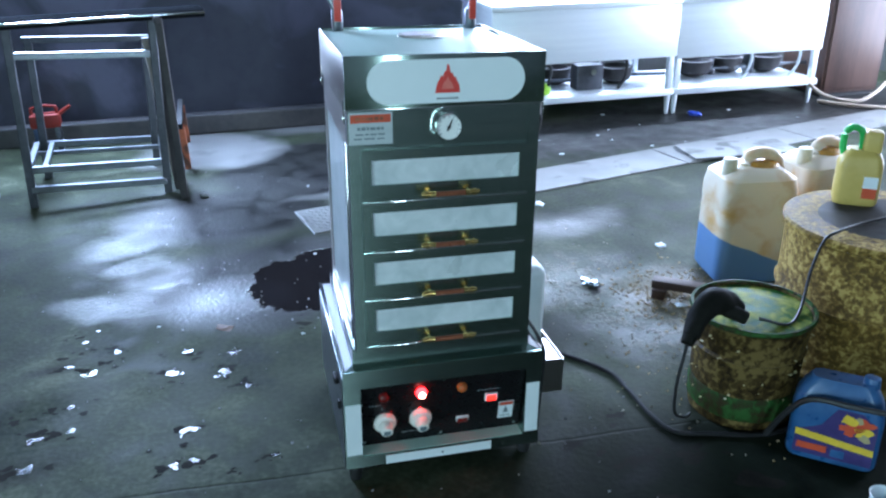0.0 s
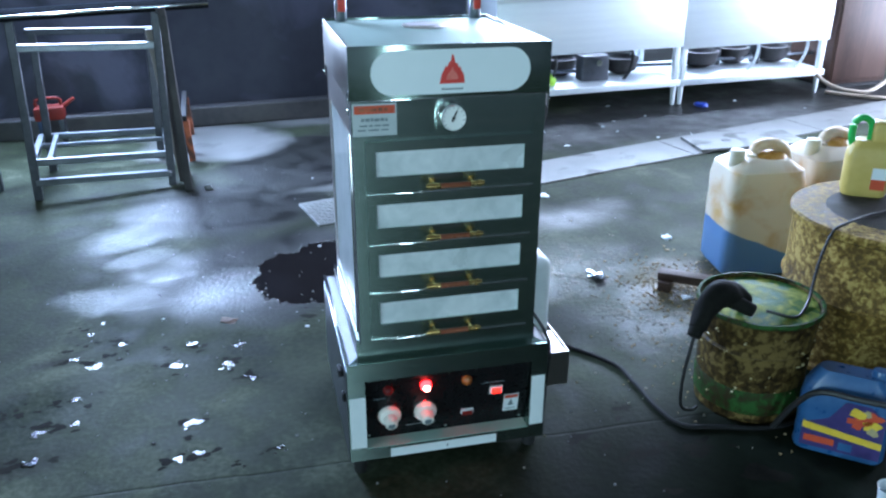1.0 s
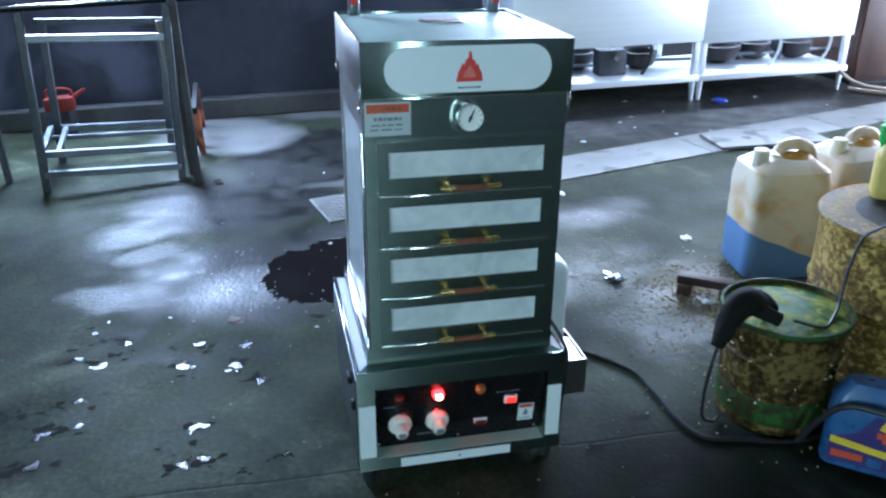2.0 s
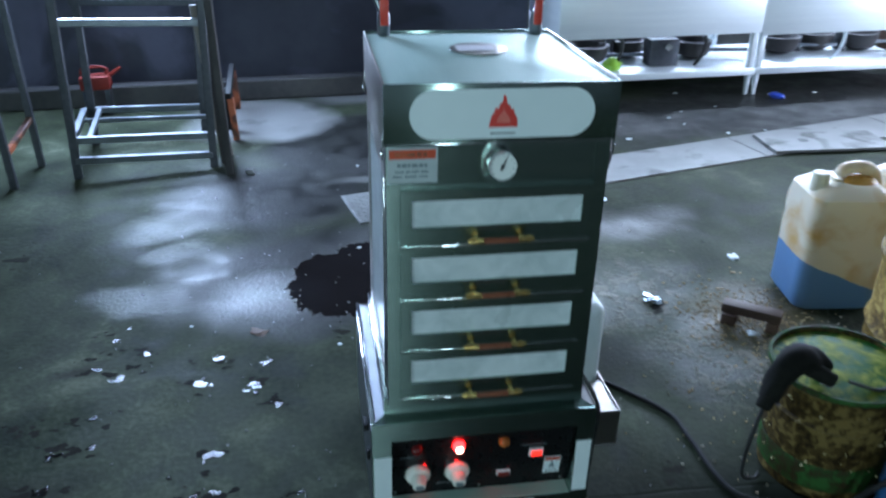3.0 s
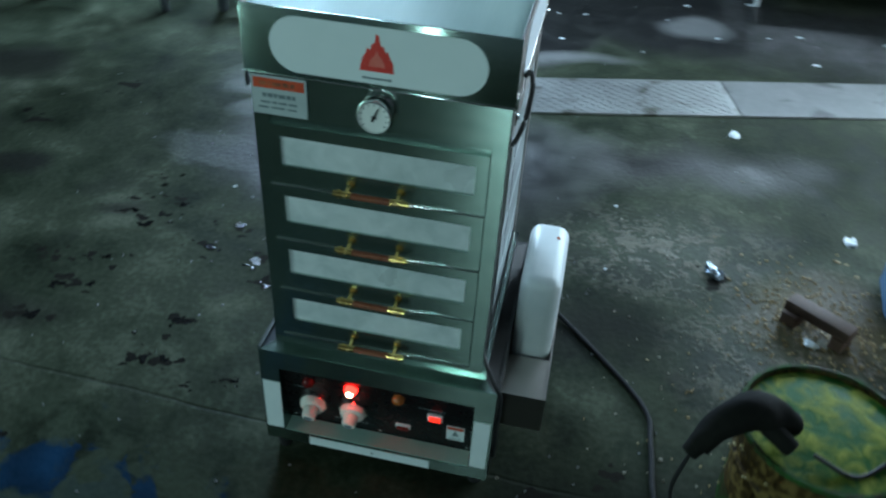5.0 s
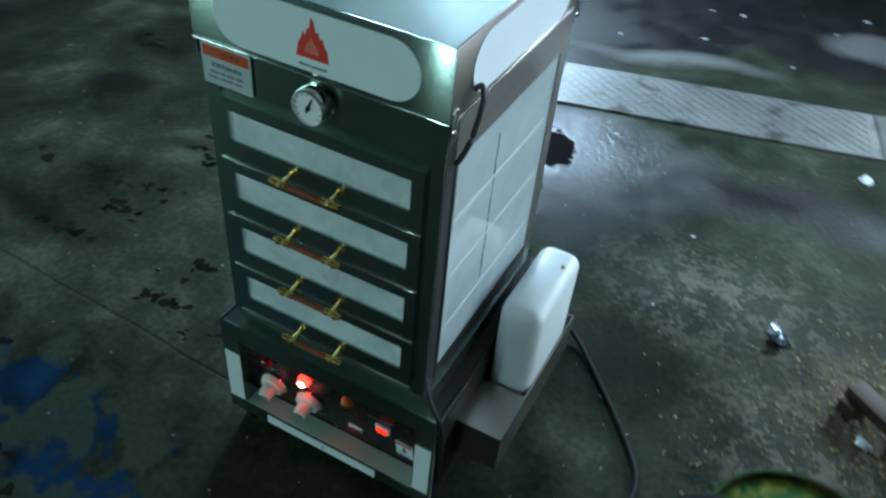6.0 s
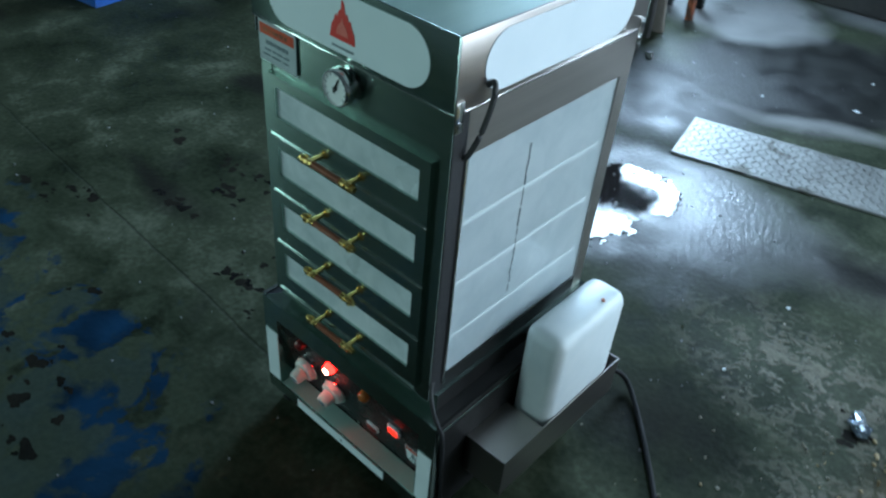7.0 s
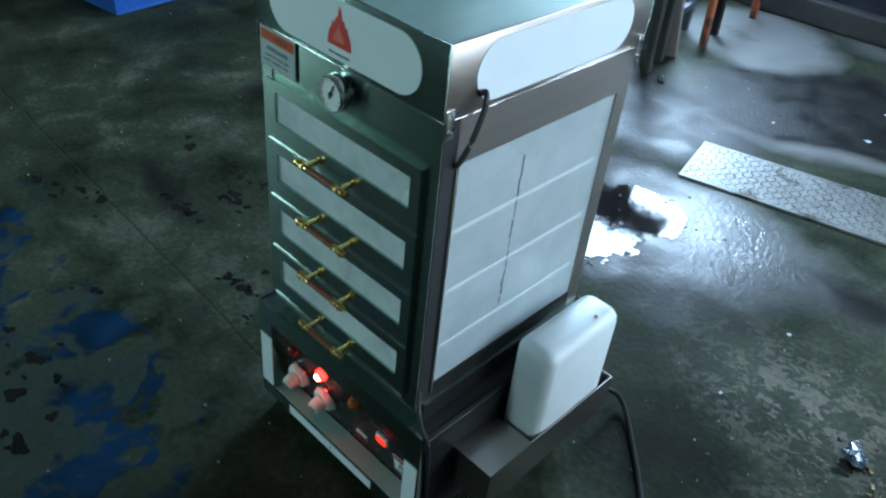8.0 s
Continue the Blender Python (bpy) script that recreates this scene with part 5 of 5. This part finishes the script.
for x in (-0.32, 0.19):
    solid(x, x + 0.01, -0.3, 0.3, 0.012, 0.22, bm=bm)
for y in (-0.3, 0.29):
    solid(-0.31, 0.19, y, y + 0.01, 0.012, 0.22, bm=bm)
part("shell", bm, CRATE, box, smooth=False)
part("rim", solid(-0.33, 0.21, -0.312, -0.301, 0.19, 0.22, 0.003), CRATE, box)
tagged(box, "blue plastic crate on the workshop floor", "crate")


# ---- litter and wet splashes ----
def crumple(name, x, y, s, material, label, category, seed, flat=0.35):
    rnd = random.Random(seed)
    own = bmesh.new()
    bmesh.ops.create_icosphere(own, subdivisions=2, radius=s)
    for v in own.verts:
        k = rnd.uniform(0.55, 1.25)
        v.co = Vector((v.co.x * k, v.co.y * k * 0.7, max(0.0, (v.co.z + s * 0.5) * flat * k)))
    own.transform(pose(x, y, 0.0, 0, 0, rnd.uniform(0, 180)))
    return tagged(link_mesh(name, own, material), label, category)


FOIL = surface("crumpled_foil", (0.20, 0.24, 0.29), (0.42, 0.47, 0.52), (0.15, 0.3), 0.9, 30)
BLUE_BAG = surface("blue_bag", (0.03, 0.06, 0.42), (0.06, 0.12, 0.62), (0.3, 0.5), 0, 25)
crumple("foil_scrap", 0.74, 0.87, 0.036, FOIL, "crumpled silver foil scrap on the concrete", "litter", 3)
crumple("blue_bag", 2.41, 3.02, 0.05, BLUE_BAG, "crumpled blue plastic bag on the floor", "litter", 4)
crumple("white_scrap", 1.16, 1.12, 0.028, WHITE_FILM, "scrap of white plastic on the concrete", "litter", 5, 0.2)
crumple("white_scrap", 0.97, 0.62, 0.022, WHITE_FILM, "scrap of white plastic by the wood offcuts", "litter", 6, 0.3)
crumple("white_scrap", 0.86, 1.725, 0.03, WHITE_FILM, "scrap of white plastic on the damp concrete", "litter", 25, 0.2)
crumple("white_scrap", 0.47, 1.80, 0.024, WHITE_FILM, "scrap of white plastic beside the drain cover", "litter", 26, 0.2)
crumple("dark_scrap", -0.56, 0.89, 0.035, WOODY, "dark crumpled scrap on the concrete", "litter", 7, 0.15)
crumple("pebble", -0.66, 2.28, 0.022, CONCRETE_KERB, "pale pebble by the work table", "stone", 8, 0.8)


def chips(name, count, area, size, material, label, seed, thick=0.002):
    """Many small flat flakes lying on the floor."""
    rnd = random.Random(seed)
    bm = bmesh.new()
    for _ in range(count):
        x, y = rnd.gauss(area[0], area[2]), rnd.gauss(area[1], area[3])
        s = size * rnd.uniform(0.4, 1.4)
        a0 = rnd.uniform(0, 6.3)
        n = rnd.choice((4, 5, 6))
        base = [Vector((x + s * rnd.uniform(0.5, 1) * math.cos(a0 + 6.283 * k / n), y + s * rnd.uniform(0.35, 0.8) * math.sin(a0 + 6.283 * k / n), 0.0)) for k in range(n)]
        lo = [bm.verts.new(q) for q in base]
        hi = [bm.verts.new(q + Vector((0, 0, thick * rnd.uniform(0.6, 2.4)))) for q in base]
        bm.faces.new(hi)
        for k in range(n):
            bm.faces.new((lo[k], lo[(k + 1) % n], hi[(k + 1) % n], hi[k]))
    return tagged(link_mesh(name, bm, material), label, "litter", kind="stuff")


SHAVING = surface("pale_shavings", (0.26, 0.17, 0.06), (0.52, 0.42, 0.24), (0.5, 0.7), 0, 40)
CRUMB = surface("grey_crumbs", (0.2, 0.18, 0.13), (0.34, 0.32, 0.26), (0.5, 0.7), 0, 40)
chips("wood_shavings", 520, (1.0, 0.71, 0.10, 0.11), 0.0058, SHAVING, "pale wood shavings and crumbs round the offcuts", 11)
chips("crumbs", 240, (0.85, 0.55, 0.24, 0.3), 0.0045, CRUMB, "dried batter crumbs scattered on the concrete", 12)
chips("grit", 260, (-0.3, 1.0, 0.9, 1.0), 0.004, CONCRETE_KERB, "grit scattered on the concrete floor", 13)
chips("paper_bits", 26, (1.6, 2.7, 0.9, 0.4), 0.016, WHITE_FILM, "white paper bits on the wet floor", 14)
chips("paper_bits", 10, (-0.2, 1.7, 0.5, 0.7), 0.009, WHITE_FILM, "white paper bits on the wet floor", 15)
chips("pail_crumbs", 60, (0.72, 0.2, 0.1, 0.2), 0.0045, SHAVING, "dried batter crumbs beside the pail", 16)

WATER = surface("oily_water_film", (0.006, 0.006, 0.006), (0.014, 0.013, 0.012), (0.02, 0.10), 0, 95, bumps=0.4, dist=0.005, spec=0.5)


def splash(x, y, r, seed):
    """An uneven film of dirty water, a few drops beside it."""
    rnd = random.Random(seed)
    bm = bmesh.new()
    for k in range(rnd.randint(2, 5)):
        cx, cy, s = (x, y, r) if k == 0 else (x + rnd.gauss(0, r * 0.9), y + rnd.gauss(0, r * 0.7), r * rnd.uniform(0.15, 0.5))
        n = 22
        ph = [rnd.uniform(0, 6.3) for _ in range(4)]
        ring = []
        for j in range(n):
            a = 6.283 * j / n
            q = s * (1 + 0.35 * math.sin(2 * a + ph[0]) + 0.25 * math.sin(3 * a + ph[1]) + 0.18 * math.sin(5 * a + ph[2]) + 0.1 * math.sin(8 * a + ph[3]))
            ring.append(bm.verts.new((cx + q * math.cos(a), cy + 0.75 * q * math.sin(a), 0.0012 + 0.0001 * k)))
        mid = bm.verts.new((cx, cy, 0.0015 + 0.0001 * k))
        for j in range(n):
            bm.faces.new((ring[j], ring[(j + 1) % n], mid))
    return tagged(link_mesh("water_splash", bm, WATER, True), "small dark splash of dirty water on the concrete", "puddle", "water splashes")


SPLASHES = [(-1.02, 0.76, 0.022), (-0.95, 0.70, 0.034), (-0.89, 0.82, 0.022), (-1.0, 0.91, 0.016), (-0.97, 0.98, 0.012), (-0.71, 0.64, 0.032), (-0.53, 0.72, 0.028), (-0.56, 0.61, 0.034), (-0.49, 0.51, 0.022), (-0.65, 0.33, 0.036), (-0.98, 0.53, 0.018), (-0.96, 0.41, 0.020), (-1.04, 0.26, 0.034), (-0.68, 0.18, 0.026), (-0.63, 0.19, 0.02), (-0.43, 0.16, 0.014), (-0.67, 0.76, 0.026), (-1.05, 0.39, 0.03), (-1.16, 0.26, 0.03)]
for i, (x, y, r) in enumerate(SPLASHES):
    splash(x, y, r * 0.54, 100 + i)

# ---- grease stains soaked into the concrete ----
GREASE = surface("soaked_grease", (0.006, 0.006, 0.005), (0.020, 0.018, 0.014), (0.7, 0.9), 0, 30, bumps=0.5, dist=0.003, spec=0.06)
STAINS = [(-1.055, 0.82, 0.04), (-1.05, 0.75, 0.045), (-0.98, 0.73, 0.055), (-0.93, 0.76, 0.04), (-0.91, 0.85, 0.045), (-1.02, 0.95, 0.03), (-1.03, 0.53, 0.04), (-1.12, 0.49, 0.045), (-1.0, 0.40, 0.05), (-0.74, 0.65, 0.05),
          (-1.09, 0.25, 0.065), (-0.67, 0.335, 0.06), (-0.71, 0.178, 0.05), (-0.635, 0.18, 0.065), (-0.54, 0.12, 0.026), (-0.445, 0.162, 0.025), (-1.39, 0.47, 0.07), (-1.5, 0.0, 0.06), (-1.38, 0.0, 0.035), (-1.36, 0.08, 0.05),
          (-1.27, 0.10, 0.06), (-1.18, 0.515, 0.04), (-1.05, 0.42, 0.06), (-0.88, -0.11, 0.05), (-0.74, -0.33, 0.07), (-0.66, -0.41, 0.07), (-0.51, -0.46, 0.07), (-0.55, 0.62, 0.07), (-0.5, 0.52, 0.06), (-0.67, 0.75, 0.05),
          (0.45, -0.10, 0.085), (0.58, -0.125, 0.09), (0.69, -0.243, 0.13), (0.31, 0.0, 0.07), (0.48, 0.09, 0.06), (0.74, 0.83, 0.07), (-1.47, 1.54, 0.1), (-1.65, 1.2, 0.08), (-0.3, 0.85, 0.06), (0.2, -0.35, 0.1)]
rnd = random.Random(77)
bm = bmesh.new()
for x, y, r in STAINS:
    for k in range(rnd.randint(3, 7)):
        if k == 0:
            cx, cy, q = x, y, r * 0.38
        else:
            cx, cy, q = x + rnd.gauss(0, r * 0.8), y + rnd.gauss(0, r * 0.5), r * rnd.uniform(0.05, 0.24)
        ph = [rnd.uniform(0, 6.283) for _ in range(5)]
        z = 0.0005 + 0.00006 * k
        ring = []
        for j in range(40):
            a = 6.283 * j / 40
            e = 1 + 0.28 * math.sin(2 * a + ph[0]) + 0.2 * math.sin(3 * a + ph[1]) + 0.08 * math.sin(5 * a + ph[2]) + 0.06 * math.sin(9 * a + ph[3]) + 0.04 * math.sin(14 * a + ph[4])
            ring.append(bm.verts.new((cx + q * e * math.cos(a), cy + 0.66 * q * e * math.sin(a), z)))
        bm.faces.new(ring)
tagged(link_mesh("grease_stains", bm, GREASE), "dark greasy stains soaked into the concrete floor", "stain", kind="stuff")
